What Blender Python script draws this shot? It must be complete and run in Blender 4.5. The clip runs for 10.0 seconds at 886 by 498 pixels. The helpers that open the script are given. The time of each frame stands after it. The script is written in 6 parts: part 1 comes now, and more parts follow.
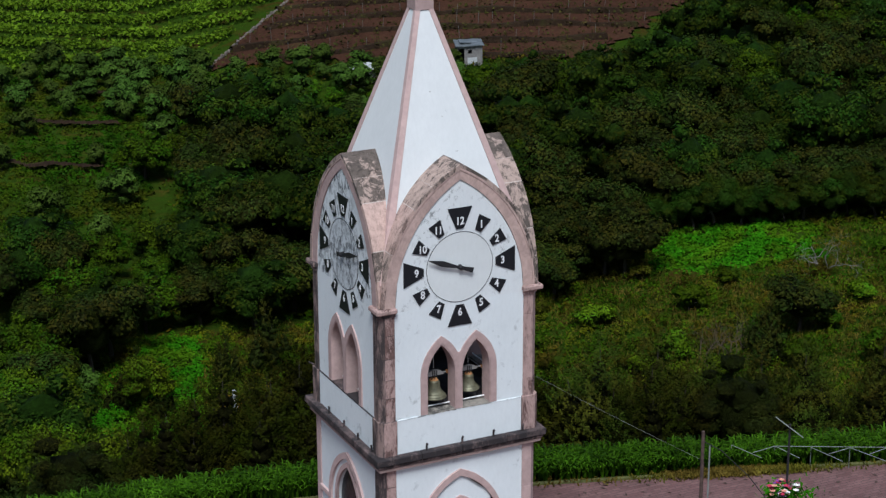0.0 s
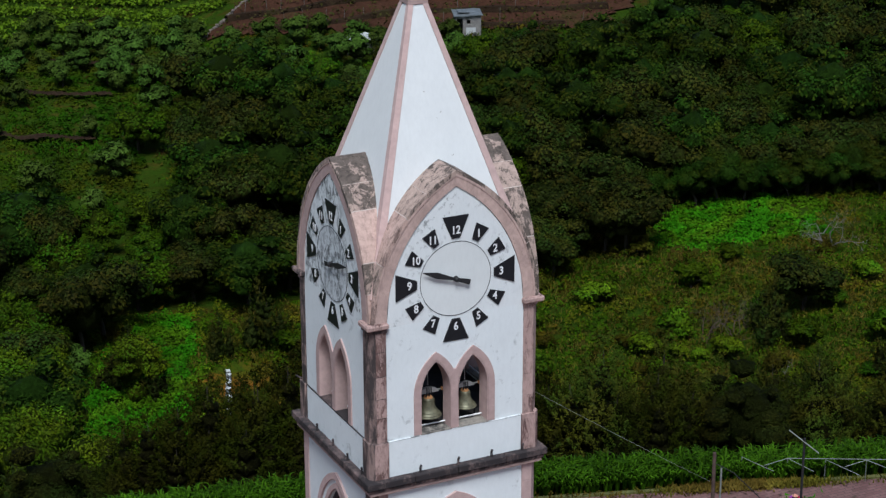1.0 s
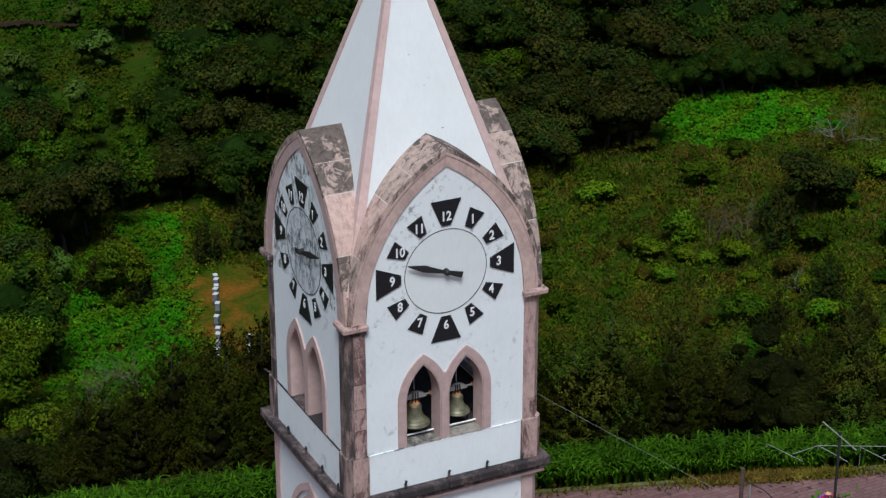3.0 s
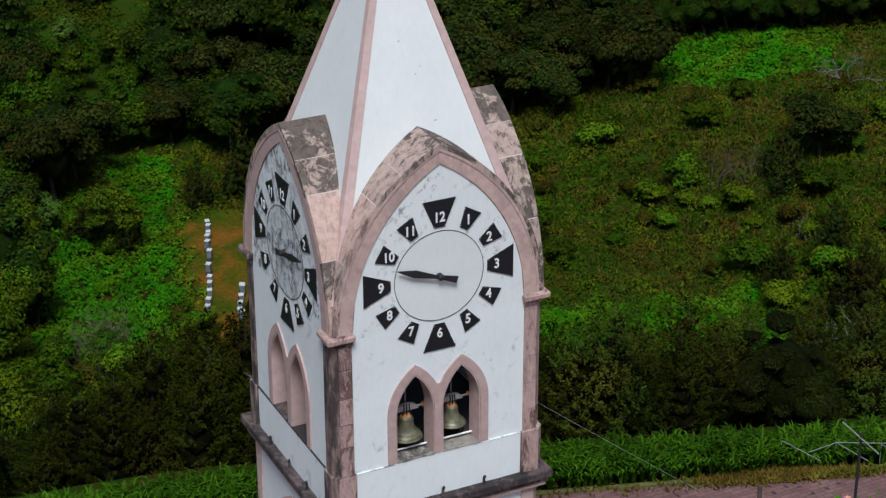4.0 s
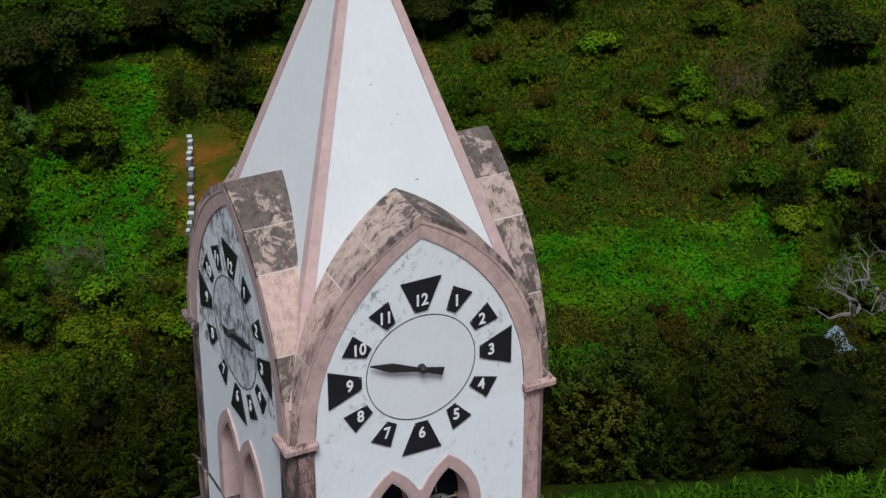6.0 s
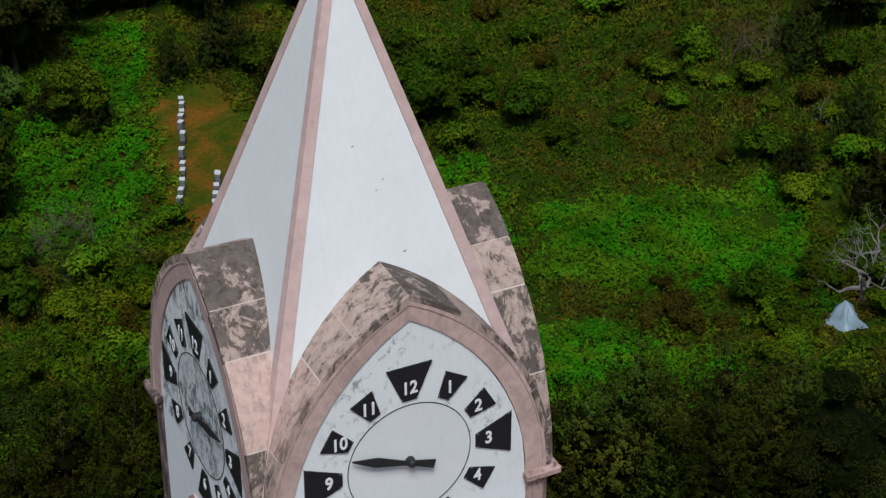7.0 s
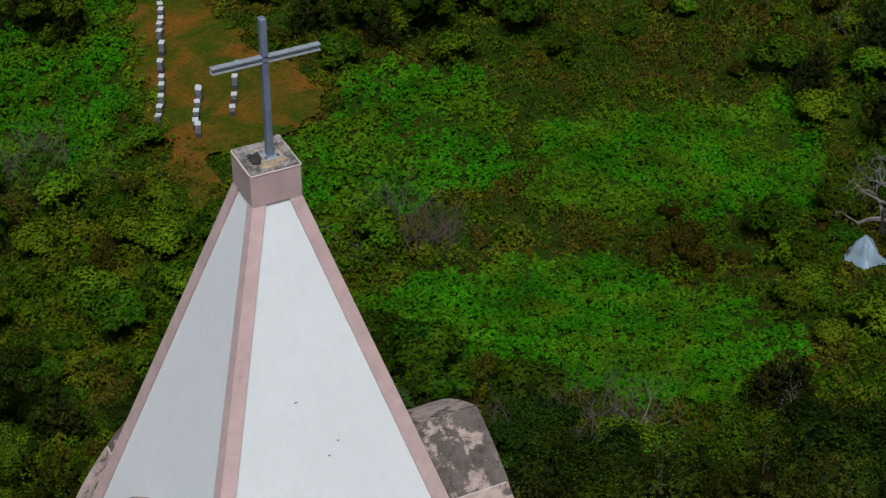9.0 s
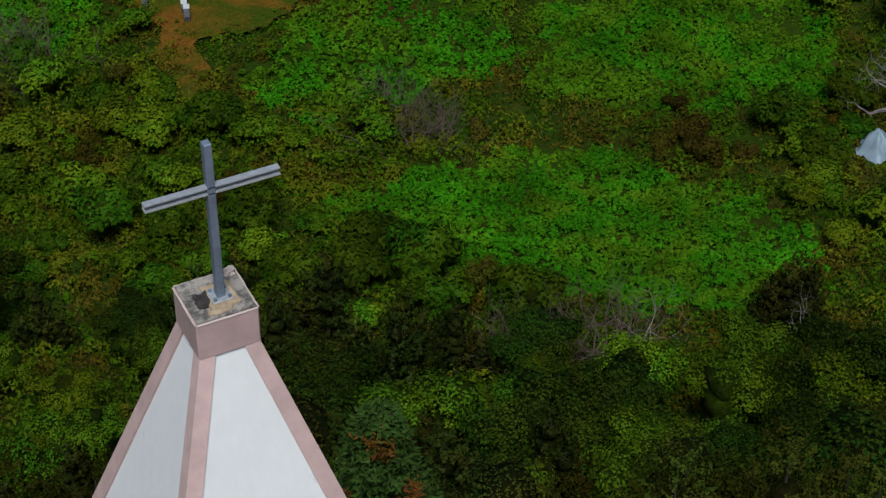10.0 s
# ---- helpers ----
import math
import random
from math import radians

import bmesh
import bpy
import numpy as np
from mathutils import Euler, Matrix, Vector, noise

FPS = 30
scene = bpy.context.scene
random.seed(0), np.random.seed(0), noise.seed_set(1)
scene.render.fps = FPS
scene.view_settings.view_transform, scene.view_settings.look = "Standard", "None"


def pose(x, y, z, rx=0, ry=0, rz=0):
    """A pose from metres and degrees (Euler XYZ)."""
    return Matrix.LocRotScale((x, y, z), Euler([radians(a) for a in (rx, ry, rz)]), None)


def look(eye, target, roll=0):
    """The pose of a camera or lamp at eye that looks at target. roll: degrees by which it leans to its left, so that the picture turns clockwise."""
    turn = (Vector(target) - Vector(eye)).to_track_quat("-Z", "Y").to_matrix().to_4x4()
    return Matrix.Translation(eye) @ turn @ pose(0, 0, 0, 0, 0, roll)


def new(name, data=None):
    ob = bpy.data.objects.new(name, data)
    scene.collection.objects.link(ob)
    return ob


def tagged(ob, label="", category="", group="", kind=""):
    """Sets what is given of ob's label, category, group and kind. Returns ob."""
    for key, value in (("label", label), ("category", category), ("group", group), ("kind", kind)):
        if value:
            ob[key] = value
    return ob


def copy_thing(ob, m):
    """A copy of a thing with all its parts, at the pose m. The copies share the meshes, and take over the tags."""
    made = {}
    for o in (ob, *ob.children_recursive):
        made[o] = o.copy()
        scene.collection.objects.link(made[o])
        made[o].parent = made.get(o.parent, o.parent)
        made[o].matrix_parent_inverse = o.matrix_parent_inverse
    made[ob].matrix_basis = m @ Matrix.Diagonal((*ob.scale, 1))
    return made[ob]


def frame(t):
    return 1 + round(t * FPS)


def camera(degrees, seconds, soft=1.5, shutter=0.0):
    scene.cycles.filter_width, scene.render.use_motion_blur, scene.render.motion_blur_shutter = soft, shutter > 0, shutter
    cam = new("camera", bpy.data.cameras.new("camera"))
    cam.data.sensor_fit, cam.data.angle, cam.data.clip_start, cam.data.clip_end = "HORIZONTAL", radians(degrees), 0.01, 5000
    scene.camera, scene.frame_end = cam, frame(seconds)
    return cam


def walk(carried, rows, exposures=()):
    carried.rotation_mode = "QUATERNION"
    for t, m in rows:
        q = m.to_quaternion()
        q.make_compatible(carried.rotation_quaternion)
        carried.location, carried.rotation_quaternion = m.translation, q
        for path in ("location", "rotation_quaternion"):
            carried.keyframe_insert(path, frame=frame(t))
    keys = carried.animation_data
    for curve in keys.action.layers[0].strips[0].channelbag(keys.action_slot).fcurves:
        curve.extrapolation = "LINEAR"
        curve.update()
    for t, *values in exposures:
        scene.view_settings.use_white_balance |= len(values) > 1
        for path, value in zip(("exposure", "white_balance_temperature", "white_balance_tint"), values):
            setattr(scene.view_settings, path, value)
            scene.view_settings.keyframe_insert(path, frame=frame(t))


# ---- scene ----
cam = camera(24.93, 10.0, soft=1.35)
PATH = [
    (0, (-17.034, -36.046, 25.391), (-16.2060, -34.3430, 24.7471), -0.18),
    (0.5, (-16.415, -34.870, 25.404), (-15.5890, -33.1720, 24.7447), -0.16),
    (1, (-15.788, -33.663, 25.421), (-14.9644, -31.9716, 24.7427), -0.14),
    (1.5, (-15.151, -32.444, 25.439), (-14.3310, -30.7595, 24.7397), -0.12),
    (2, (-14.497, -31.209, 25.464), (-13.6812, -29.5333, 24.7382), -0.10),
    (2.5, (-13.836, -29.954, 25.473), (-13.0254, -28.2920, 24.7103), -0.08),
    (3, (-13.169, -28.683, 25.495), (-12.3660, -27.0364, 24.6937), -0.08),
    (4.5, (-11.142, -24.793, 25.497), (-10.3566, -23.1884, 24.5987), -0.10),
    (5, (-10.428, -23.434, 25.498), (-9.6488, -21.8424, 24.5710), -0.06),
    (5.5, (-9.710, -22.069, 25.495), (-8.9362, -20.4915, 24.5399), -0.02),
    (7, (-7.477, -17.823, 25.439), (-6.7226, -16.2875, 24.4025), 0.12),
    (7.5, (-6.717, -16.372, 25.442), (-5.9699, -14.8527, 24.3778), 0.13),
    (8, (-5.953, -14.904, 25.454), (-5.2129, -13.3996, 24.3634), 0.13),
    (8.5, (-5.176, -13.416, 25.450), (-4.4430, -11.9287, 24.3313), 0.11),
    (9, (-4.397, -11.935, 25.437), (-3.6772, -10.4744, 24.2753), 0.10),
    (9.5, (-3.623, -10.432, 25.425), (-2.9218, -9.0103, 24.2056), 0.13),
    (10, (-2.843, -8.910, 25.377), (-2.1634, -7.5342, 24.0941), 0.15),
]
walk(cam, [(t, look(e, a, r)) for t, e, a, r in PATH],
     exposures=[(0, 0.04, 6200, 10), (4.5, 0.02, 6450, 10), (5.5, 0.0, 6500, 10), (7, -0.09, 6500, 10), (10, -0.13, 6550, 10)])

# ---- sky, light and exposure ----
SUN_EL, SUN_AZ = radians(60), radians(206)   # azimuth clockwise from +y
world = bpy.data.worlds.new("overcast_sky")
scene.world = world
world.use_nodes = True
wn = world.node_tree.nodes
sky = wn.new("ShaderNodeTexSky")
sky.sky_type = "NISHITA"
sky.sun_disc = False
sky.sun_elevation, sky.sun_rotation = SUN_EL, SUN_AZ
sky.air_density, sky.dust_density = 1.0, 1.8
world.node_tree.links.new(sky.outputs[0], wn["Background"].inputs[0])
wn["Background"].inputs[1].default_value = 0.078
sun = new("sun", bpy.data.lights.new("sun", "SUN"))
sun.data.energy, sun.data.angle, sun.data.color = 3.6, radians(22), (0.945, 0.98, 1.0)
to_sun = Vector((math.sin(SUN_AZ) * math.cos(SUN_EL), math.cos(SUN_AZ) * math.cos(SUN_EL), math.sin(SUN_EL)))
sun.matrix_world = look(to_sun * 60, (0, 0, 0))


# ---- materials ----
def material(name, rough=0.8, metal=0.0):
    m = bpy.data.materials.new(name)
    m.use_nodes = True
    b = m.node_tree.nodes["Principled BSDF"]
    b.inputs["Roughness"].default_value, b.inputs["Metallic"].default_value = rough, metal
    b.inputs["Specular IOR Level"].default_value = 0.3
    return m, m.node_tree.nodes, m.node_tree.links, b


def coords(n, l, scale=1.0, stretch=(1, 1, 1)):
    g = n.new("ShaderNodeNewGeometry")
    mp = n.new("ShaderNodeMapping")
    mp.inputs["Scale"].default_value = [scale * k for k in stretch]
    l.new(g.outputs["Position"], mp.inputs["Vector"])
    return mp.outputs[0]


def noise_tex(n, l, scale, detail=6, rough=0.6, stretch=(1, 1, 1), warp=0.0):
    t = n.new("ShaderNodeTexNoise")
    t.inputs["Scale"].default_value, t.inputs["Detail"].default_value = scale, detail
    t.inputs["Roughness"].default_value, t.inputs["Distortion"].default_value = rough, warp
    l.new(coords(n, l, 1.0, stretch), t.inputs["Vector"])
    return t.outputs[0]


def ramp(n, l, value, stops):
    r = n.new("ShaderNodeValToRGB")
    e = r.color_ramp.elements
    while len(e) < len(stops):
        e.new(0.5)
    for k, (p, c) in zip(e, stops):
        k.position, k.color = p, (*c, 1) if len(c) == 3 else c
    l.new(value, r.inputs[0])
    return r.outputs[0]


def mix(n, l, fac, a, b, mode="MIX"):
    m = n.new("ShaderNodeMix")
    m.data_type, m.blend_type = "RGBA", mode
    for sock, v in ((m.inputs[0], fac), (m.inputs[6], a), (m.inputs[7], b)):
        if isinstance(v, (int, float)):
            sock.default_value = v
        elif isinstance(v, tuple):
            sock.default_value = (*v, 1)
        else:
            l.new(v, sock)
    return m.outputs[2]


def bump(n, l, b, height, strength=0.3, distance=0.02):
    k = n.new("ShaderNodeBump")
    k.inputs["Strength"].default_value, k.inputs["Distance"].default_value = strength, distance
    l.new(height, k.inputs["Height"])
    l.new(k.outputs[0], b.inputs["Normal"])


G = lambda v: (v, v, v)


def plaster(name, base, stain, cut, amount, streak=1.0, grain=3.0, least=0.15):
    """Limewashed render: faint mottling, and mildew of its own shape."""
    m, n, l, b = material(name, 0.85)
    tone = ramp(n, l, noise_tex(n, l, 1.3, 5), [(0.3, tuple(c * 0.94 for c in base)), (0.7, base)])
    tone = mix(n, l, 1.0, tone, ramp(n, l, noise_tex(n, l, 14, 8, 0.7, (1, 1, 0.35)), [(0.3, G(0.95)), (0.6, G(1.0))]), "MULTIPLY")
    fleck = ramp(n, l, noise_tex(n, l, grain, 10, 0.72, (1, 1, streak), 0.4), [(cut, G(0)), (cut + 0.10, G(1))])
    patch = ramp(n, l, noise_tex(n, l, 0.18 * grain, 3, 0.5), [(0.44, G(least)), (0.60, G(1))])
    fac = mix(n, l, 1.0, fleck, patch, "MULTIPLY")
    fac = mix(n, l, 1.0, fac, G(amount), "MULTIPLY")
    l.new(mix(n, l, fac, tone, stain), b.inputs["Base Color"])
    bump(n, l, b, noise_tex(n, l, 18, 6, 0.6), 0.16, 0.015)
    return m


WHITE = plaster("white_limewash", (0.74, 0.78, 0.79), (0.26, 0.28, 0.28), 0.575, 0.6, 0.8, 4.0, 0.04)
DIAL_WHITE = plaster("mildewed_limewash", (0.735, 0.765, 0.77), (0.11, 0.12, 0.12), 0.54, 0.75, 0.8, 8.0, 0.10)
DISC_WHITE = plaster("clean_dial_limewash", (0.70, 0.725, 0.72), (0.30, 0.31, 0.30), 0.60, 0.5, 0.8, 5.0, 0.10)
DISC_GREY = plaster("mottled_dial_limewash", (0.64, 0.68, 0.70), (0.06, 0.065, 0.07), 0.455, 0.88, 0.7, 9.0, 0.5)
DIAL_GREY = plaster("badly_mildewed_limewash", (0.74, 0.78, 0.79), (0.06, 0.066, 0.07), 0.475, 0.88, 0.6, 8.0, 0.25)
SPIRE_WHITE = plaster("spire_limewash", (0.69, 0.705, 0.705), (0.33, 0.36, 0.37), 0.63, 0.65, 0.5)


def stone(name, pink, dark, cut, soft, scale=2.2, amount=0.9, own=0.16, run=0.7):
    """Pink-washed stone with black lichen; every piece has its own tone."""
    m, n, l, b = material(name, 0.9)
    info = n.new("ShaderNodeObjectInfo")
    tone = ramp(n, l, noise_tex(n, l, 7, 6), [(0.25, tuple(c * 0.82 for c in pink)), (0.75, tuple(min(1, c * 1.08) for c in pink))])
    vary = ramp(n, l, info.outputs["Random"], [(0, G(0.84)), (1, G(1.05))])
    tone = mix(n, l, 1.0, tone, vary, "MULTIPLY")
    shift = n.new("ShaderNodeMath")
    shift.operation = "MULTIPLY_ADD"
    l.new(info.outputs["Random"], shift.inputs[0])
    shift.inputs[1].default_value = own
    l.new(noise_tex(n, l, scale, 12, 0.78, (1, 1, run), 0.15), shift.inputs[2])
    lich = ramp(n, l, shift.outputs[0], [(cut, G(0)), (cut + soft, G(amount))])
    veil = ramp(n, l, noise_tex(n, l, scale * 0.55, 8, 0.7, (1, 1, run), 0.8), [(0.42, G(0)), (0.66, G(amount * 0.5))])
    tone = mix(n, l, veil, tone, tuple(0.55 * d + 0.22 * p for d, p in zip(dark, pink)))
    l.new(mix(n, l, lich, tone, dark), b.inputs["Base Color"])
    bump(n, l, b, noise_tex(n, l, 40, 6), 0.22, 0.012)
    return m


def flaked(name, under, wash, cut, scale=3.0, run=0.6, soot=0.5):
    """Sooty stone from which an old pink wash flakes off, leaving ragged islands of it."""
    m, n, l, b = material(name, 0.92)
    info = n.new("ShaderNodeObjectInfo")
    dark = ramp(n, l, noise_tex(n, l, 6.5, 8, 0.7, (1, 1, 0.5)), [(0.30, tuple(c * 0.55 for c in under)), (0.52, under), (0.75, tuple(c * 1.45 for c in under))])
    pale = ramp(n, l, noise_tex(n, l, 9, 8, 0.7, (1, 1, 0.6)), [(0.28, tuple(c * 0.72 for c in wash)), (0.55, wash), (0.8, tuple(min(1, c * 1.12) for c in wash))])
    shift = n.new("ShaderNodeMath")
    shift.operation = "MULTIPLY_ADD"
    l.new(info.outputs["Random"], shift.inputs[0])
    shift.inputs[1].default_value = 0.14
    l.new(noise_tex(n, l, scale, 15, 0.74, (1, 1, run), 0.5), shift.inputs[2])
    keep = ramp(n, l, shift.outputs[0], [(cut, G(0)), (cut + 0.035, G(0.75)), (cut + 0.12, G(1))])
    tone = mix(n, l, keep, dark, pale)
    grime = ramp(n, l, noise_tex(n, l, 11, 12, 0.8, (1, 1, 0.3), 0.3), [(0.50, G(1.0)), (0.64, G(1 - soot))])
    l.new(mix(n, l, 1.0, tone, grime, "MULTIPLY"), b.inputs["Base Color"])
    bump(n, l, b, mix(n, l, 0.5, keep, noise_tex(n, l, 45, 6)), 0.35, 0.012)
    return m


HOOD_DARK = flaked("sooty_flaking_stone", (0.112, 0.090, 0.078), (0.42, 0.315, 0.27), 0.535, 4.6, 0.45, 0.55)
HOOD_PINK = flaked("pink_washed_voussoir", (0.22, 0.155, 0.135), (0.53, 0.375, 0.325), 0.485, 3.4, 0.4, 0.4)
PIER_PINK = flaked("streaked_pink_pier", (0.165, 0.098, 0.088), (0.46, 0.315, 0.285), 0.515, 4.0, 0.35, 0.55)
PINK = stone("pink_wash", (0.56, 0.40, 0.355), (0.10, 0.072, 0.066), 0.645, 0.06, 7.5, 0.85, 0.03)
PINK_CLEAN = stone("pink_trim_wash", (0.56, 0.40, 0.375), (0.25, 0.18, 0.17), 0.74, 0.1, 4.0, 0.4)
PIER = stone("weathered_pink_stone", (0.36, 0.25, 0.225), (0.030, 0.026, 0.027), 0.44, 0.12, 4.6, 0.92, 0.08, 0.20)
LEDGE = stone("blackened_ledge_stone", (0.24, 0.17, 0.16), (0.022, 0.020, 0.022), 0.37, 0.2, 2.5, 0.95)
CAPTOP = stone("lichened_mortar", (0.34, 0.31, 0.27), (0.06, 0.058, 0.055), 0.55, 0.10, 9.0, 0.9)


def plain(name, colour, rough=0.6, metal=0.0, spread=0.15, scale=12):
    m, n, l, b = material(name, rough, metal)
    c = ramp(n, l, noise_tex(n, l, scale, 5), [(0.3, tuple(k * (1 - spread) for k in colour)), (0.7, tuple(min(1, k * (1 + spread)) for k in colour))])
    l.new(c, b.inputs["Base Color"])
    bump(n, l, b, noise_tex(n, l, scale * 5, 4), 0.2, 0.004)
    return m


OCHRE = plain("ochre_mortar", (0.34, 0.26, 0.17), 0.95, 0.0, 0.35, 14)
HOLE_SHADE = plain("mortar_hole_shade", (0.035, 0.03, 0.028), 0.95, 0.0, 0.4, 14)
MORTAR = plain("pale_lime_mortar", (0.50, 0.42, 0.38), 0.9, 0.0, 0.2, 6)
BLACK = plain("black_enamel", (0.012, 0.013, 0.016), 0.45)
INK = plain("black_paint", (0.02, 0.02, 0.022), 0.6)
NUMERAL = plain("white_enamel", (0.74, 0.75, 0.76), 0.4, 0.0, 0.04)
STEEL = plain("galvanised_steel", (0.19, 0.24, 0.31), 0.5, 0.45, 0.22, 9)
STEEL_LIGHT = plain("galvanised_plate", (0.42, 0.45, 0.47), 0.45, 0.5, 0.2, 20)
BRONZE = plain("verdigris_bronze", (0.165, 0.160, 0.105), 0.5, 0.35, 0.45, 7)
RUST = plain("orange_rust", (0.42, 0.20, 0.08), 0.85, 0.0, 0.3, 30)
YOKE = plain("grey_painted_iron", (0.34, 0.34, 0.33), 0.6, 0.2, 0.15, 20)
BELFRY_SHADE = plain("shaded_interior_plaster", (0.060, 0.055, 0.055), 0.95, 0.0, 0.4, 3)
DARKWOOD = plain("dark_weathered_wood", (0.075, 0.05, 0.042), 0.85, 0.0, 0.35, 8)
BARK = plain("grey_brown_bark", (0.04, 0.033, 0.026), 0.95, 0.0, 0.4, 6)
DEADWOOD = plain("bleached_dead_wood", (0.165, 0.15, 0.14), 0.9, 0.0, 0.25, 8)
TWIG = plain("brown_twigs", (0.080, 0.056, 0.046), 0.95, 0.0, 0.3, 5)
HIVE = plain("white_hive_paint", (0.46, 0.48, 0.48), 0.6, 0.0, 0.12, 6)
HIVE_BODY_SHADED = plain("shaded_hive_paint", (0.14, 0.155, 0.17), 0.7, 0.0, 0.3, 5)
HIVE_BASE = plain("dark_hive_stand", (0.05, 0.05, 0.05), 0.8)
TUBE = plain("white_tube", (0.82, 0.82, 0.82), 0.3)
RAIL = plain("grey_white_pipe", (0.20, 0.215, 0.20), 0.6, 0.0, 0.2, 6)
KERB = plain("mossy_edging", (0.10, 0.105, 0.035), 0.9, 0.0, 0.3, 5)
TARP = plain("pale_blue_sheet", (0.19, 0.26, 0.31), 0.5, 0.0, 0.15, 3)
FIELDSTONE = plain("brown_field_stone", (0.15, 0.125, 0.105), 0.95, 0.0, 0.35, 3)
CONCRETE = plain("grey_block_render", (0.20, 0.19, 0.18), 0.9, 0.0, 0.25, 4)
TIN = plain("grey_tin_sheet", (0.17, 0.19, 0.20), 0.5, 0.4, 0.35, 2)
GLASS_DARK = plain("dark_window", (0.012, 0.012, 0.015), 0.25)
CABLE = plain("grey_cable", (0.15, 0.16, 0.15), 0.6)
STAKE = plain("weathered_stake", (0.13, 0.125, 0.115), 0.85)
PETAL = [plain("petals_" + k, c, 0.7, 0.0, 0.2) for k, c in (("crimson", (0.42, 0.03, 0.07)), ("white", (0.78, 0.76, 0.74)), ("violet", (0.25, 0.05, 0.32)), ("peach", (0.62, 0.28, 0.2)))]


def leafy(name, colours, glow=0.18, rough=0.5, other=None, patch=0.22, solid=0.0, cast=True):
    """Leaves: every leaf its own tone, every plant its own cast."""
    m, n, l, b = material(name, rough)
    g = n.new("ShaderNodeNewGeometry")
    info = n.new("ShaderNodeObjectInfo")
    b.inputs["Specular IOR Level"].default_value = 0.02
    k = len(colours) - 1
    c = ramp(n, l, g.outputs["Random Per Island"], [(i / k, col) for i, col in enumerate(colours)])
    if other:
        k2 = len(other) - 1
        c2 = ramp(n, l, g.outputs["Random Per Island"], [(i / k2, col) for i, col in enumerate(other)])
        c = mix(n, l, ramp(n, l, noise_tex(n, l, patch, 4, 0.6, (1, 1, 1), 0.5), [(0.46, G(0)), (0.58, G(1))]), c, c2)
    hsv = n.new("ShaderNodeHueSaturation")
    for sock, lo, hi in (("Hue", 0.475, 0.515), ("Value", 0.7, 1.3)) if cast else ():
        mr = n.new("ShaderNodeMapRange")
        mr.inputs[3].default_value, mr.inputs[4].default_value = lo, hi
        l.new(info.outputs["Random"], mr.inputs[0])
        l.new(mr.outputs[0], hsv.inputs[sock])
    big = ramp(n, l, noise_tex(n, l, 0.35, 3), [(0.32, G(0.55)), (0.68, G(1.20))])
    own = ramp(n, l, noise_tex(n, l, 1.9, 3, 0.7), [(0.30, G(0.62)), (0.70, G(1.28))])
    l.new(mix(n, l, 1.0, mix(n, l, 1.0, c, big, "MULTIPLY"), own, "MULTIPLY"), hsv.inputs["Color"])
    l.new(hsv.outputs[0], b.inputs["Base Color"])
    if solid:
        # shade in the dents goes into the colour as well as the bump
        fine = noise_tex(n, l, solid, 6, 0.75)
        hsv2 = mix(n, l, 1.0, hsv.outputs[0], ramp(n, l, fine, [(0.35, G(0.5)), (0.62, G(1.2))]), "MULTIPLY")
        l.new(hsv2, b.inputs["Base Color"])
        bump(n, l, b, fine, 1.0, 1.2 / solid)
        return m
    tr = n.new("ShaderNodeBsdfTranslucent")
    l.new(hsv.outputs[0], tr.inputs[0])
    sh = n.new("ShaderNodeMixShader")
    sh.inputs[0].default_value = glow
    l.new(b.outputs[0], sh.inputs[1])
    l.new(tr.outputs[0], sh.inputs[2])
    l.new(sh.outputs[0], n["Material Output"].inputs[0])
    return m


def tones(c, lo=0.85, hi=1.15):
    """Three near tones of one leaf colour; the lightest a little yellower."""
    return [tuple(k * lo for k in c), c, (c[0] * hi * 1.12, c[1] * hi, c[2] * hi)]


LEAF_DARK = leafy("dark_heath_leaves", tones((0.0220, 0.0405, 0.0062), 0.85, 1.15), other=tones((0.0422, 0.0458, 0.0062), 0.85, 1.15), patch=0.6)
LEAF_HEATH = leafy("heath_sprays", tones((0.040, 0.062, 0.007), 0.85, 1.15), other=tones((0.060, 0.062, 0.007), 0.85, 1.15), patch=0.9)
# the heath sprays again in a darker colour, for some of the stands
LEAF_HEATH_DARKER = leafy("darker_heath_sprays", tones((0.019, 0.026, 0.002), 0.85, 1.15), other=tones((0.028, 0.030, 0.003), 0.85, 1.15), patch=0.9)
LEAF_WOOD = leafy("woodland_leaves", tones((0.0179, 0.0476, 0.0043)), other=tones((0.0357, 0.0544, 0.0043)), patch=0.5)
LEAF_MID = leafy("scrub_leaves", tones((0.0461, 0.0894, 0.0034)), other=tones((0.0266, 0.0791, 0.0034)), patch=0.5)
LEAF_LIME = leafy("yellow_green_leaves", tones((0.095, 0.165, 0.006)), other=tones((0.062, 0.155, 0.006)), patch=0.6)
LEAF_BRIGHT = leafy("bright_tree_leaves", tones((0.082, 0.128, 0.005)), other=tones((0.052, 0.118, 0.005)), patch=0.4)
LEAF_PALE = leafy("pale_green_leaves", tones((0.0544, 0.1062, 0.0153)))
LEAF_CROP = leafy("crop_leaves", tones((0.034, 0.182, 0.004), 0.85, 1.15), other=tones((0.066, 0.160, 0.005), 0.85, 1.15), patch=0.3, cast=False)
LEAF_WEED = leafy("weedy_ground_leaves", tones((0.0376, 0.0963, 0.0026), 0.88, 1.12), other=tones((0.0877, 0.0722, 0.0060), 0.88, 1.12), patch=0.24, cast=False)
LEAF_LEAFY = leafy("fresh_green_shrub_leaves", tones((0.050, 0.132, 0.006)), other=tones((0.085, 0.145, 0.006)), patch=0.6)
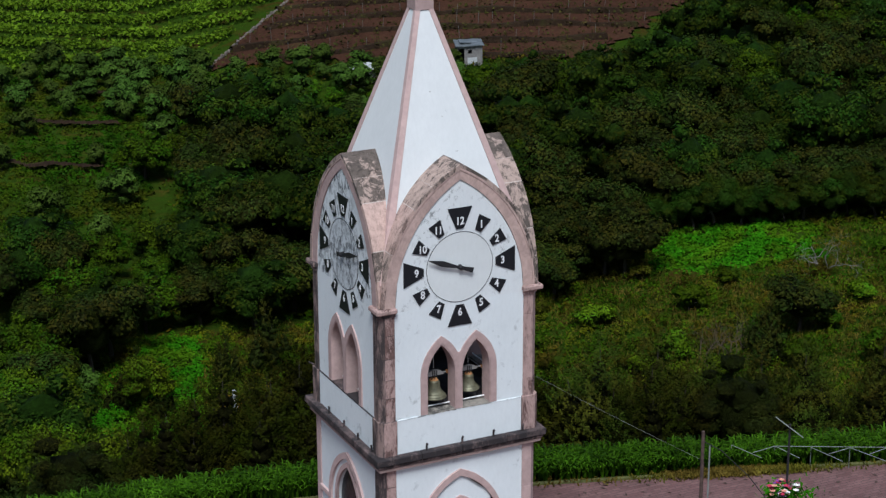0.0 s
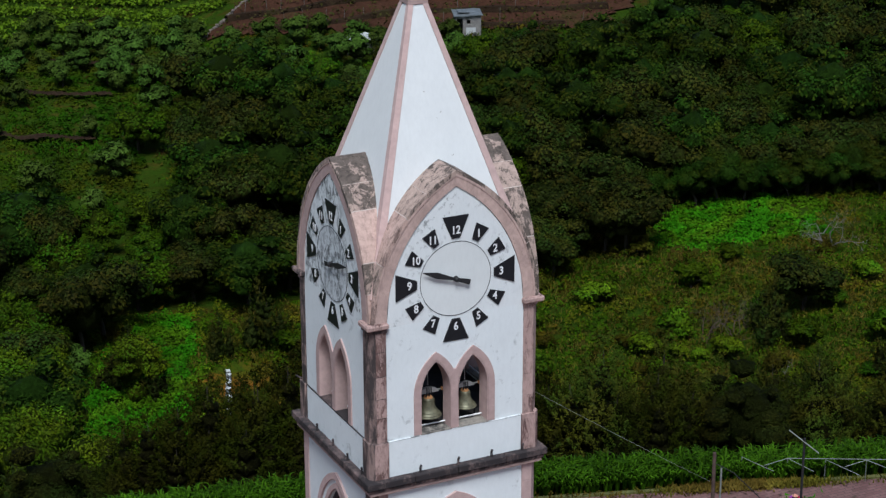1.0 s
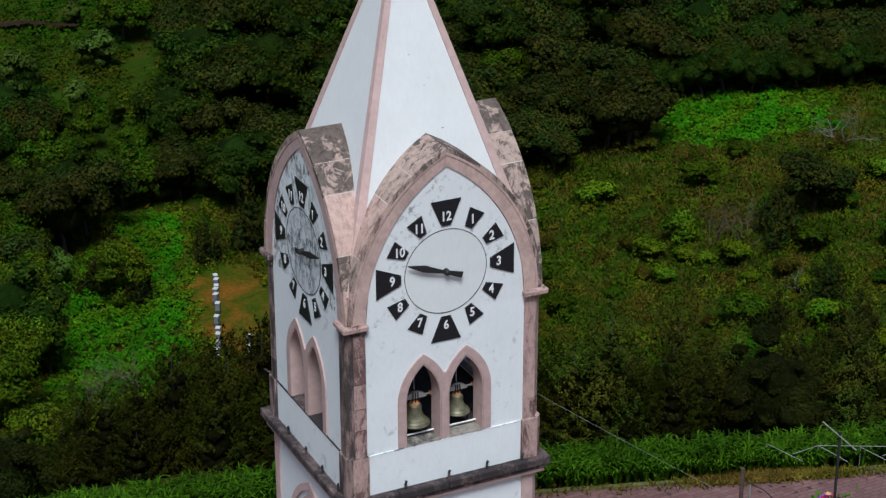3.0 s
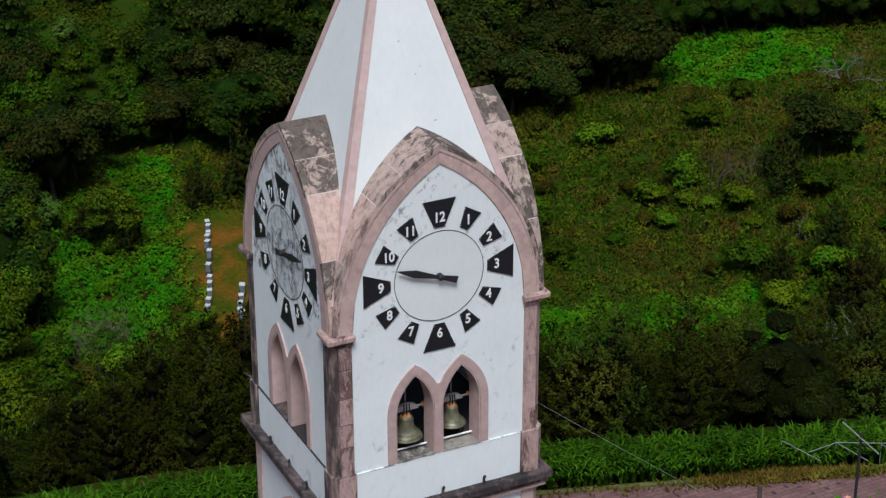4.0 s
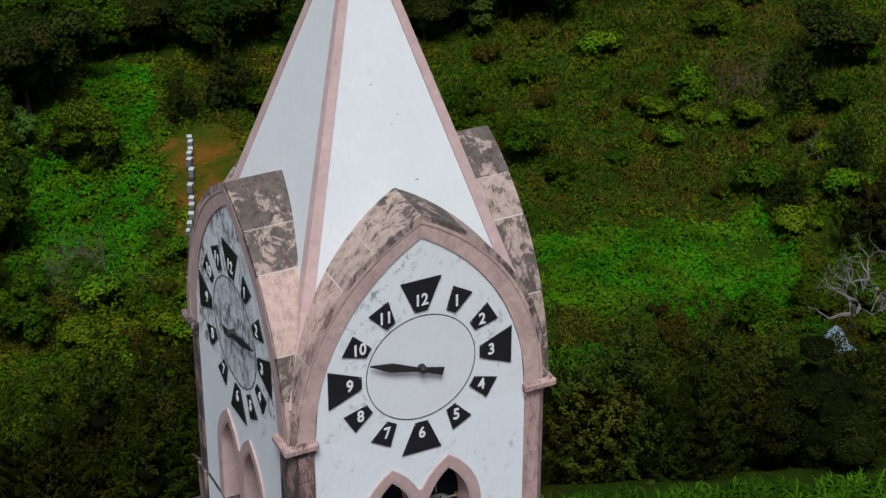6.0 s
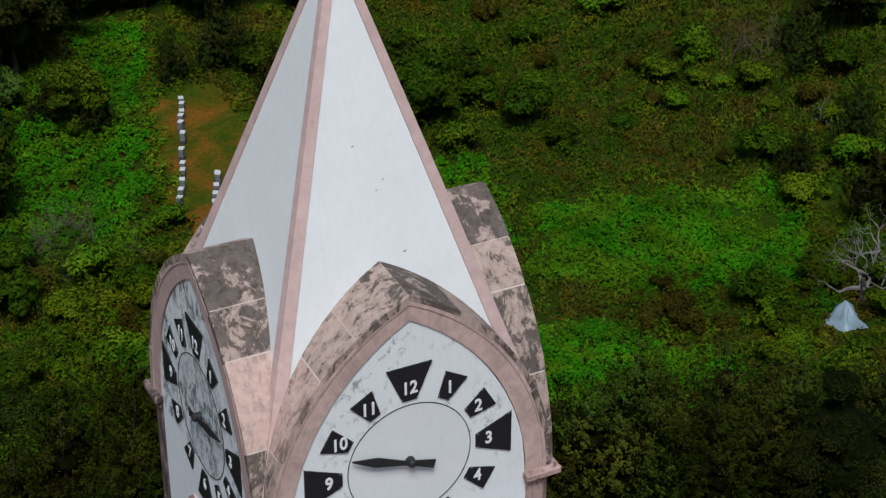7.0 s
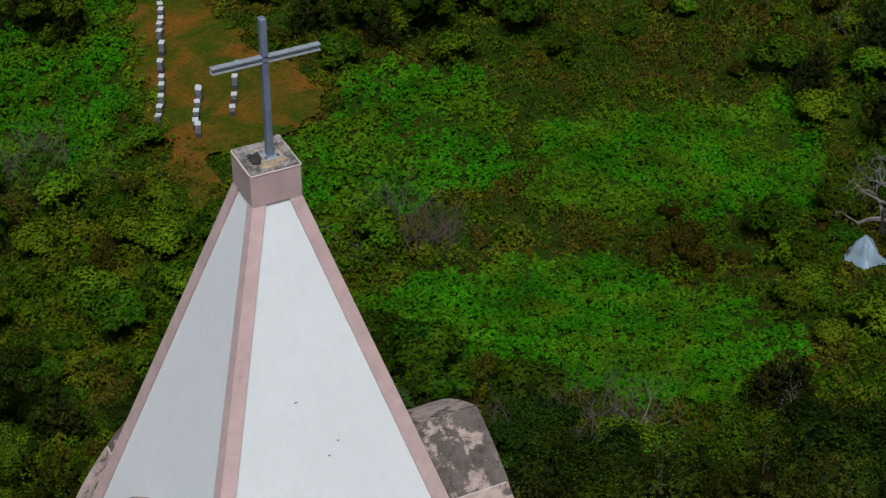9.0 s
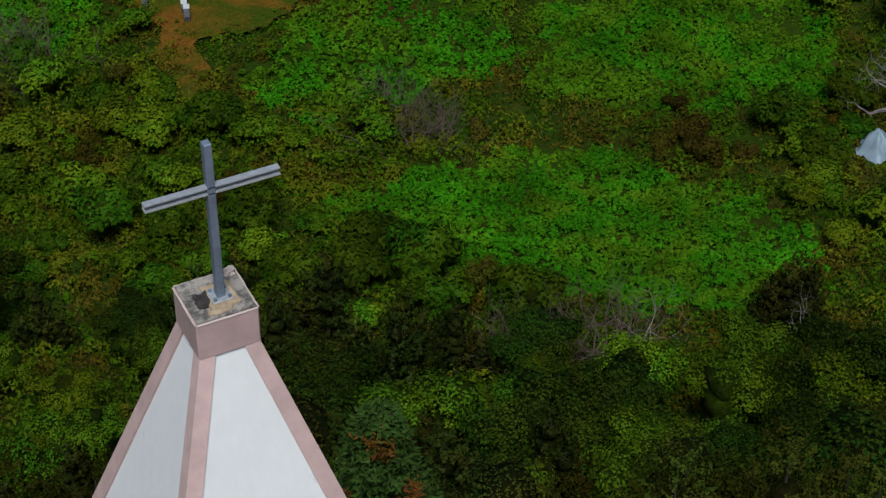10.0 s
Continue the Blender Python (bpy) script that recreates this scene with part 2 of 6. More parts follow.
LEAF_MEADOW = leafy("meadow_leaves", tones((0.0221, 0.0748, 0.0026), 0.88, 1.12), other=tones((0.0510, 0.0697, 0.0043), 0.88, 1.12), patch=0.10, cast=False)
LEAF_TANGLE = leafy("bramble_leaves", tones((0.0552, 0.1178, 0.0037), 0.85, 1.15), other=tones((0.0957, 0.1122, 0.0055), 0.85, 1.15), patch=0.35, cast=False)
LEAF_BROWN = leafy("rusty_brown_leaves", tones((0.062, 0.054, 0.006), 0.85, 1.15), other=tones((0.055, 0.064, 0.005), 0.85, 1.15), patch=0.8)
LEAF_STRAW = leafy("dry_grass_blades", tones((0.150, 0.112, 0.022)), other=tones((0.108, 0.112, 0.014)), patch=0.3, cast=False)
LEAF_STRAP = leafy("strap_leaves", tones((0.040, 0.112, 0.005), 0.40, 1.75), 0.25, 0.4, cast=False)
LEAF_PINE = leafy("blue_green_needles", tones((0.036, 0.085, 0.016)))
LEAF_RUST = leafy("rusty_needles", tones((0.13, 0.060, 0.012)))
LEAF_VINEDRY = leafy("dry_vine_leaves", tones((0.050, 0.052, 0.012), 0.8, 1.2), other=tones((0.075, 0.060, 0.020), 0.8, 1.2), patch=0.08, cast=False)
LEAF_VINE = leafy("vine_leaves", tones((0.10, 0.185, 0.010)), cast=False)


# leaf mass inside a crown, under its outer leaves, darkened as painted shade
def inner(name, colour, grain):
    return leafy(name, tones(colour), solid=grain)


SHADED_MASS = {LEAF_BRIGHT: inner("bright_tree_mass", (0.036, 0.062, 0.004), 7.0), LEAF_HEATH_DARKER: inner("darker_heath_mass", (0.011, 0.012, 0.003), 11.0), LEAF_HEATH: inner("heath_mass", (0.013, 0.016, 0.003), 11.0), LEAF_DARK: inner("dark_heath_mass", (0.015, 0.021, 0.004), 9.0),
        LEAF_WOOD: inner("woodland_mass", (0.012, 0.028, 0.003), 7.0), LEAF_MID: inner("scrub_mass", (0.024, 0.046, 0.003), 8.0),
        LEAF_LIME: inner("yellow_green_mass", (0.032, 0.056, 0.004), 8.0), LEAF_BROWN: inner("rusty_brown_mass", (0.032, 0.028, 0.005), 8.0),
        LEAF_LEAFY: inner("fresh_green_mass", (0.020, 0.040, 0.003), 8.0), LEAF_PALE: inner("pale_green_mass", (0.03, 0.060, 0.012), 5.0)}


def earth(name, stops, scale=0.25):
    m, n, l, b = material(name, 0.95)
    b.inputs["Specular IOR Level"].default_value = 0.04
    a = ramp(n, l, noise_tex(n, l, scale, 8, 0.65, (1, 1, 1), 0.8), stops)
    f = ramp(n, l, noise_tex(n, l, 4.0, 8, 0.75), [(0.25, G(0.42)), (0.75, G(1.05))])
    l.new(mix(n, l, 1.0, a, f, "MULTIPLY"), b.inputs["Base Color"])
    bump(n, l, b, noise_tex(n, l, 5, 8, 0.7), 0.8, 0.2)
    return m


GROUND = earth("rough_pasture", [(0.34, (0.060, 0.040, 0.007)), (0.45, (0.032, 0.056, 0.004)), (0.55, (0.028, 0.068, 0.004)), (0.68, (0.064, 0.056, 0.008))])
CLEARING = earth("worn_rusty_turf", [(0.40, (0.052, 0.085, 0.005)), (0.50, (0.120, 0.092, 0.008)), (0.62, (0.22, 0.098, 0.014))], 0.30)
BANK = earth("dark_terrace_bank", [(0.35, (0.026, 0.017, 0.011)), (0.55, (0.042, 0.026, 0.016)), (0.7, (0.045, 0.046, 0.014))], 0.4)
SOIL = earth("red_brown_tilled_soil", [(0.35, (0.056, 0.026, 0.016)), (0.55, (0.080, 0.036, 0.022)), (0.7, (0.066, 0.046, 0.018))], 0.15)


def paving():
    m, n, l, b = material("red_brick_paving", 0.85)
    br = n.new("ShaderNodeTexBrick")
    br.inputs["Scale"].default_value = 1.0
    br.inputs["Brick Width"].default_value, br.inputs["Row Height"].default_value = 0.22, 0.11
    br.inputs["Mortar Size"].default_value = 0.008
    br.inputs["Color1"].default_value, br.inputs["Color2"].default_value = (0.165, 0.082, 0.080, 1), (0.215, 0.118, 0.112, 1)
    br.inputs["Mortar"].default_value = (0.10, 0.065, 0.062, 1)
    l.new(coords(n, l), br.inputs["Vector"])
    t = ramp(n, l, noise_tex(n, l, 1.2, 6), [(0.3, G(0.64)), (0.7, G(0.95))])
    l.new(mix(n, l, 1.0, br.outputs[0], t, "MULTIPLY"), b.inputs["Base Color"])
    bump(n, l, b, br.outputs[1], 0.4, 0.01)
    return m


PAVING = paving()


# ---- mesh helpers ----
def finish(name, bm, mat, parent=None, label="", smooth=False):
    bmesh.ops.recalc_face_normals(bm, faces=bm.faces)
    me = bpy.data.meshes.new(name)
    bm.to_mesh(me)
    bm.free()
    me.materials.append(mat)
    if smooth:
        me.polygons.foreach_set("use_smooth", [True] * len(me.polygons))
    ob = new(name, me)
    if parent is not None:
        ob.parent = parent
    if label:
        ob["label"] = label
    return ob


def part(name, bm, mat, parent, label="", smooth=False):
    return finish(name, bm, mat, parent, label, smooth)


def thing(name, at=(0, 0, 0), rz=0.0, label="", category="", group="", kind=""):
    e = new(name)
    e.matrix_basis = Matrix.Translation(at) @ Matrix.Rotation(rz, 4, "Z")
    e.empty_display_size = 0.2
    return tagged(e, label, category, group, kind)


def box(bm, x0, x1, y0, y1, z0, z1, bevel=0.0):
    r = bmesh.ops.create_cube(bm, size=1.0)
    vs = r["verts"]
    for v in vs:
        v.co = Vector(((x0 + x1) / 2 + v.co.x * (x1 - x0), (y0 + y1) / 2 + v.co.y * (y1 - y0), (z0 + z1) / 2 + v.co.z * (z1 - z0)))
    if bevel:
        es = list({e for v in vs for e in v.link_edges})
        bmesh.ops.bevel(bm, geom=es, offset=bevel, segments=1, affect="EDGES")
    return bm


def boxed(*a, **k):
    return box(bmesh.new(), *a, **k)


def prism(outline, y0, y1):
    """A closed outline of (x, z) pushed from y0 back to y1."""
    bm = bmesh.new()
    a = [bm.verts.new((x, y0, z)) for x, z in outline]
    c = [bm.verts.new((x, y1, z)) for x, z in outline]
    f1, f2 = bm.faces.new(a), bm.faces.new(list(reversed(c)))
    for i in range(len(a)):
        j = (i + 1) % len(a)
        bm.faces.new((a[j], a[i], c[i], c[j]))
    bmesh.ops.triangulate(bm, faces=[f1, f2])
    return bm


def pierced(outer, holes, y0, y1):
    """A slab in the plane of x and z, with holes that go right through it."""
    bm = bmesh.new()
    edges = []
    for loop in [outer] + holes:
        vs = [bm.verts.new((x, y0, z)) for x, z in loop]
        edges += [bm.edges.new((vs[i], vs[(i + 1) % len(vs)])) for i in range(len(vs))]
    r = bmesh.ops.triangle_fill(bm, use_beauty=True, edges=edges)
    fs = [f for f in r["geom"] if isinstance(f, bmesh.types.BMFace)]
    ex = bmesh.ops.extrude_face_region(bm, geom=fs, use_keep_orig=True)
    for v in ex["geom"]:
        if isinstance(v, bmesh.types.BMVert):
            v.co.y = y1
    return bm


def lancet(half, spring, apex, cx=0.0, steps=9):
    """The curve of a pointed arch of two centres, from its left springing over the apex to the right."""
    rise = apex - spring
    c = (rise * rise - half * half) / (2 * half)
    r = half + c
    a1 = math.atan2(rise, c)
    right = [(r * math.cos(a1 * k / steps) - c, r * math.sin(a1 * k / steps)) for k in range(steps + 1)]
    return [(cx - x, spring + z) for x, z in right] + [(cx + x, spring + z) for x, z in reversed(right[:-1])]


def tube(bm, pts, radii, sides=6, cap=True):
    rings = []
    for i, p in enumerate(pts):
        p = Vector(p)
        d = (Vector(pts[min(i + 1, len(pts) - 1)]) - Vector(pts[max(i - 1, 0)])).normalized()
        u = d.cross(Vector((0, 0, 1)) if abs(d.z) < 0.9 else Vector((1, 0, 0))).normalized()
        w = d.cross(u)
        rings.append([bm.verts.new(p + (u * math.cos(a) + w * math.sin(a)) * radii[i]) for a in (2 * math.pi * k / sides for k in range(sides))])
    for a, b in zip(rings, rings[1:]):
        for k in range(sides):
            bm.faces.new((a[k], a[(k + 1) % sides], b[(k + 1) % sides], b[k]))
    if cap:
        bm.faces.new(rings[0][::-1])
        bm.faces.new(rings[-1])
    return bm


def lathe(bm, profile, sides=28, at=(0, 0, 0)):
    rings = [[bm.verts.new((at[0] + r * math.cos(2 * math.pi * k / sides), at[1] + r * math.sin(2 * math.pi * k / sides), at[2] + z)) for k in range(sides)] for r, z in profile]
    for a, b in zip(rings, rings[1:]):
        for k in range(sides):
            bm.faces.new((a[k], a[(k + 1) % sides], b[(k + 1) % sides], b[k]))
    return bm


def turned(ob, k):
    ob.matrix_basis = Matrix.Rotation(-k * math.pi / 2, 4, "Z")
    return ob


# ---- the land ----
PLAZA = 4.4


def edge_y(x):
    """The back edge of the paved terrace."""
    x = np.asarray(x, float)
    return np.where(x > 0, 3.9 - 0.33 * x, 3.9 + 1.32 * (1 - np.exp(np.minimum(x, 0) / 4.0)))


def land(x, y):
    """Height of the ground: a terrace on a spur, its slope, the valley floor and the far hillside."""
    x, y = np.asarray(x, float), np.asarray(y, float)
    s = np.maximum(0.0, (y - edge_y(x) - 1.9) * 0.93)
    z = 4.3 - 30.7 * (1 - np.exp(-(s / 22.5) ** 1.35))
    z = z + 6.0 * (1 - np.exp(-np.maximum(0, x - 45) / 20.0)) * np.clip(y / 20, 0, 1)
    return z + 0.10 * np.maximum(0, np.minimum(y, 900) - 95)


def spread_axis(lo, hi, step, far):
    core = np.arange(lo, hi + step, step)
    grow = step * 1.35 ** np.arange(1, 24)
    a = np.cumsum(grow)
    a = a[a < far]
    return np.concatenate([lo - a[::-1], core, hi + a])


gx, gy = spread_axis(-30, 130, 1.4, 2400), spread_axis(-40, 190, 1.4, 2400)
X, Y = np.meshgrid(gx, gy)
Z = land(X, Y)
rough = np.array([noise.fractal(Vector((a * 0.16, b * 0.16, 0.3)), 1.0, 2.0, 4) for a, b in zip(X.ravel(), Y.ravel())]).reshape(X.shape)
Z = Z + 0.2 * rough * np.clip((Y - edge_y(X) - 2.2) / 3.0, 0, 1)
nx, ny = len(gx), len(gy)
idx = np.arange(nx * ny).reshape(ny, nx)
faces = np.stack([idx[:-1, :-1], idx[:-1, 1:], idx[1:, 1:], idx[1:, :-1]], -1).reshape(-1, 4)
me = bpy.data.meshes.new("ground")
me.from_pydata(np.stack([X, Y, Z], -1).reshape(-1, 3).tolist(), [], faces.tolist())
me.polygons.foreach_set("use_smooth", [True] * len(me.polygons))
me.materials.append(GROUND)
tagged(new("ground", me), "rough green pasture falling from the church terrace into a valley", "ground", kind="structure")


def draped(name, outline, mat, lift, label, step=0.13, ragged=0.9):
    """A patch of other ground that follows the land."""
    px, py = [p[0] for p in outline], [p[1] for p in outline]
    ax, ay = np.arange(min(px), max(px) + step, step), np.arange(min(py), max(py) + step, step)
    xx, yy = np.meshgrid(ax, ay)
    inside = within(outline, xx.ravel(), yy.ravel(), ragged, 3, 0.0).reshape(xx.shape)
    bm = bmesh.new()
    vs = {}
    zz = land(xx, yy) + lift
    for j in range(len(ay) - 1):
        for i in range(len(ax) - 1):
            if inside[j, i]:
                q = []
                for a, b in ((j, i), (j, i + 1), (j + 1, i + 1), (j + 1, i)):
                    if (a, b) not in vs:
                        vs[a, b] = bm.verts.new((xx[a, b], yy[a, b], zz[a, b]))
                    q.append(vs[a, b])
                bm.faces.new(q)
    return tagged(finish(name, bm, mat, None, "", True), label, "ground", kind="structure")


def within(outline, x, y, ragged=0.0, seed=3, loose=0.5):
    """Which of the points lie inside the outline, with a ragged edge."""
    r = np.random.default_rng(seed)
    x, y = np.array(x, float), np.array(y, float)
    if ragged:
        x, y = (x + ragged * (np.sin(y * 1.3 + 1.0) * 0.6 + np.sin(y * 4.1) * 0.25 + loose * r.normal(size=x.shape)),
                y + ragged * (np.sin(x * 1.7) * 0.6 + np.sin(x * 4.7 + 2) * 0.25 + loose * r.normal(size=y.shape)))
    ok = np.zeros(x.shape, bool)
    n = len(outline)
    for i in range(n):
        (x0, y0), (x1, y1) = outline[i], outline[(i + 1) % n]
        cross = ((y0 > y) != (y1 > y)) & (x < (x1 - x0) * (y - y0) / (y1 - y0 + 1e-12) + x0)
        ok ^= cross
    return ok


def corridor(x, y, margin=0.0):
    """The sector of the valley that lies before the tower."""
    return (x > 0.238 * (y + 36) - 20 - margin) & (x < 0.80 * (y + 36) - 13 + margin)


# ---- paved terrace ----
def terrace():
    xs = np.linspace(-26, 30, 113)
    ys = edge_y(xs)
    bm = bmesh.new()
    lo = [bm.verts.new((x, -48, PLAZA)) for x in xs]
    hi = [bm.verts.new((x, y, PLAZA)) for x, y in zip(xs, ys)]
    skirt = [bm.verts.new((x, y, PLAZA - 0.16)) for x, y in zip(xs, ys)]
    for i in range(len(xs) - 1):
        bm.faces.new((lo[i], lo[i + 1], hi[i + 1], hi[i]))
        bm.faces.new((hi[i], hi[i + 1], skirt[i + 1], skirt[i]))
    tagged(finish("pavement", bm, PAVING), "purplish red brick paving strewn with dead leaves", "pavement", kind="structure")
    bm = bmesh.new()
    for i in range(len(xs) - 1):
        d = Vector((xs[i + 1] - xs[i], ys[i + 1] - ys[i], 0)).normalized()
        nrm = Vector((-d.y, d.x, 0))
        a, b = Vector((xs[i], ys[i], 0)) + d * 0.006, Vector((xs[i + 1], ys[i + 1], 0)) - d * 0.006
        c = [a, b, b + nrm * 0.12, a + nrm * 0.12]
        low = [bm.verts.new((p.x, p.y, PLAZA - 0.1)) for p in c]
        top = [bm.verts.new((p.x, p.y, PLAZA + 0.05)) for p in c]
        bm.faces.new(top)
        for k in range(4):
            bm.faces.new((low[k], low[(k + 1) % 4], top[(k + 1) % 4], top[k]))
    tagged(finish("kerb", bm, KERB), "mossy edging between brick paving and strap-leaved plants", "kerb", kind="structure")
    # dead leaves on the paving
    r = np.random.default_rng(12)
    bm = bmesh.new()
    for k in range(420):
        x, y = r.uniform(3, 15), r.uniform(-5, 3.5)
        if y > edge_y(x) - 0.1:
            continue
        s, a = r.uniform(0.03, 0.09), r.uniform(0, 6.28)
        u, w = Vector((math.cos(a), math.sin(a), 0)) * s, Vector((-math.sin(a), math.cos(a), 0)) * s * 0.5
        p = Vector((x, y, PLAZA + 0.008))
        bm.faces.new([bm.verts.new(q) for q in (p - u, p + w + Vector((0, 0, 0.02)), p + u, p - w + Vector((0, 0, 0.015)))])
    tagged(finish("fallen_leaves", bm, DARKWOOD), "dark fallen leaves scattered over the brick paving", "leaves", kind="stuff")


terrace()

# ---- bell tower ----
HALF = 1.78          # wall plane from the axis
Z_CORNICE, Z_STEP, Z_CAP = 8.14, 8.89, 11.30
tower = thing("bell_tower", (0, 0, PLAZA), 0, "white limewashed bell tower with pink stone trim and a spire", "tower")


def on_tower(name, bm, mat, label="", smooth=False, parent=None):
    """A part given in heights above the datum; the tower's own origin lies at the paving."""
    for v in bm.verts:
        v.co.z -= PLAZA
    return part(name, bm, mat, parent or tower, label, smooth)


LX = (-0.425, 0.373)  # middles of the twin openings
LANC = [lancet(0.33, 9.72, 10.41, cx) for cx in LX]


def opening(curve, foot):
    return [(curve[0][0], foot)] + curve + [(curve[-1][0], foot)]


for k in range(4):
    # belfry wall with twin lancets
    outer = [(-HALF + 0.30, Z_STEP), (HALF - 0.30, Z_STEP), (HALF - 0.30, 11.24), (-HALF + 0.30, 11.24)]
    bm = pierced(outer, [opening(c, Z_STEP + 0.012) for c in LANC], -HALF, -HALF + 0.30)
    turned(on_tower("belfry_wall", bm, WHITE), k)
    # thicker wall below the openings
    bm = boxed(-HALF + 0.34, HALF - 0.34, -HALF - 0.025, -HALF + 0.30, Z_CORNICE - 0.02, Z_STEP, bevel=0.012)
    turned(on_tower("parapet_wall", bm, WHITE), k)
    bm = boxed(-HALF + 0.36, HALF - 0.36, -HALF - 0.029, -HALF, Z_STEP - 0.012, Z_STEP + 0.004, bevel=0.003)
    turned(on_tower("drip_edge", bm, LEDGE if k == 1 else DIAL_GREY, "blackened drip edge" if k == 1 else ""), k)
    # pink surround of the pair of openings
    mid = sum(LX) / 2
    band = [(LX[0] - 0.47, Z_STEP + 0.02)] + lancet(0.47, 9.72, 10.575, LX[0])
    band = [p for p in band if p[0] < mid - 0.004]
    right = [(2 * mid - x, z) for x, z in reversed(band)]
    inner_r = opening(lancet(0.332, 9.72, 10.41, LX[1]), Z_STEP + 0.02)
    inner_l = opening(lancet(0.332, 9.72, 10.41, LX[0]), Z_STEP + 0.02)
    loop = band + right + inner_r[::-1] + inner_l[::-1]
    bm = prism(loop, -HALF - 0.03, -HALF + 0.004)
    turned(on_tower("window_surround", bm, PINK_CLEAN, "pink painted surround"), k)
    for cx in LX:
        # jamb lining of the opening, washed pink
        a, b = opening(lancet(0.329, 9.72, 10.408, cx), Z_STEP + 0.016), opening(lancet(0.313, 9.72, 10.375, cx), Z_STEP + 0.016)
        turned(on_tower("reveal", prism(a + b[::-1], -HALF - 0.02, -HALF + 0.33), PINK_CLEAN, "pink washed reveal"), k)
        bm = boxed(cx - 0.33, cx + 0.33, -HALF - 0.028, -HALF + 0.32, Z_STEP - 0.008, Z_STEP + 0.022)
        turned(on_tower("sill", bm, LEDGE if k == 1 else CAPTOP, "blackened sill" if k == 1 else "grey lichened sill"), k)
        bm = tube(bmesh.new(), [(cx - 0.31, -HALF + 0.24, Z_STEP + 0.08), (cx + 0.31, -HALF + 0.24, Z_STEP + 0.08)], [0.016, 0.016], 8)
        turned(on_tower("light_tube", bm, TUBE, "white light tube along the sill"), k)
    # tympanum behind the dial
    tym = lancet(1.47, 11.26, 13.87)
    bm = prism(opening(tym, 11.24), -HALF, -0.55)
    turned(on_tower("tympanum", bm, DIAL_GREY if k == 1 else DIAL_WHITE, "mildewed white gable wall"), k)
    # pink archivolt and the lichened voussoirs over it
    a, b = lancet(1.70, 11.36, 14.075, steps=12), lancet(1.45, 11.36, 13.85, steps=12)
    turned(on_tower("archivolt", prism(a + b[::-1], -HALF - 0.022, -1.2), PINK_CLEAN if k == 1 else PINK, "pink pointed arch"), k)
    a, b = lancet(1.715, 11.36, 14.095, steps=12), lancet(1.675, 11.36, 14.045, steps=12)
    turned(on_tower("drip_fillet", prism(a + b[::-1], -HALF - 0.033, -1.3), PINK, "narrow pink fillet under the hood"), k)
    n = 24
    ex, inn = lancet(1.775, 11.37, 14.165, steps=n), lancet(1.69, 11.37, 14.07, steps=n)
    bed, bed_in = lancet(1.771, 11.375, 14.158, steps=n), lancet(1.70, 11.375, 14.08, steps=n)
    turned(on_tower("mortar_bed", prism(bed + bed_in[::-1], -HALF - 0.022, -0.76), MORTAR, "pale mortar joints"), k)
    joints = (0, 4, 8, 15, 19, 24)       # beds between the hood stones, from springing to apex
    for side in (0, 1):
        for i, (j0, j1) in enumerate(zip(joints, joints[1:])):
            if side:
                j0, j1 = 2 * n - j1, 2 * n - j0
            seg = [ex[q] for q in range(j0, j1 + 1)] + [inn[q] for q in range(j1, j0 - 1, -1)]
            cxm, czm = sum(p[0] for p in seg) / len(seg), sum(p[1] for p in seg) / len(seg)
            shrink = 0.988 if i == 4 else 0.976
            seg = [(cxm + (x - cxm) * shrink, czm + (z - czm) * shrink) for x, z in seg]
            bm = prism(seg, -HALF - 0.036 + 0.006 * ((i + side) % 2), -0.75)
            turned(on_tower("voussoir", bm, HOOD_PINK if i in (0, 2) and (k, side) in ((0, 0), (1, 1)) else HOOD_DARK), k)
    # lower storey
    if k == 1:
        low_in, apex, cut = lancet(0.62, 6.15, 7.18), 7.18, opening(lancet(0.62, 6.15, 7.18), 4.9)
    else:
        low_in, apex, cut = lancet(0.50, 6.05, 6.80), 6.80, opening(lancet(0.50, 6.05, 6.80), 5.0)
    outer = [(-HALF + 0.28, PLAZA - 0.1), (HALF - 0.28, PLAZA - 0.1), (HALF - 0.28, 7.84), (-HALF + 0.28, 7.84)]
    turned(on_tower("lower_wall", pierced(outer, [cut], -HALF, -HALF + 0.34), WHITE), k)
    a, b = opening(lancet(1.02, 6.10, 7.53), 4.5), opening(lancet(0.90, 6.10, 7.38), 4.5)
    turned(on_tower("blind_arch", prism(a + b[::-1], -HALF - 0.05, -HALF + 0.01), PINK_CLEAN, "pink pointed blind arch"), k)
    for sx in (-1, 1):
        bm = boxed(min(sx * 1.02, sx * 1.50), max(sx * 1.02, sx * 1.50), -HALF - 0.055, -HALF + 0.01, 6.06, 6.18, bevel=0.012)
        turned(on_tower("impost_band", bm, PINK_CLEAN, "pink band at the arch's springing"), k)
    half, spring = (0.62, 6.15) if k == 1 else (0.50, 6.05)
    a, b = opening(lancet(half + 0.10, spring, apex + 0.12), 4.9), opening(lancet(half - 0.005, spring, apex - 0.005), 4.9)
    turned(on_tower("inner_arch", prism(a + b[::-1], -HALF - 0.03, -HALF + 0.02), PINK_CLEAN), k)
    turned(on_tower("louvre_panel", prism(opening(lancet(half, spring, apex), 4.9), -HALF + 0.09, -HALF + 0.13), GLASS_DARK, "dark glazed panel"), k)

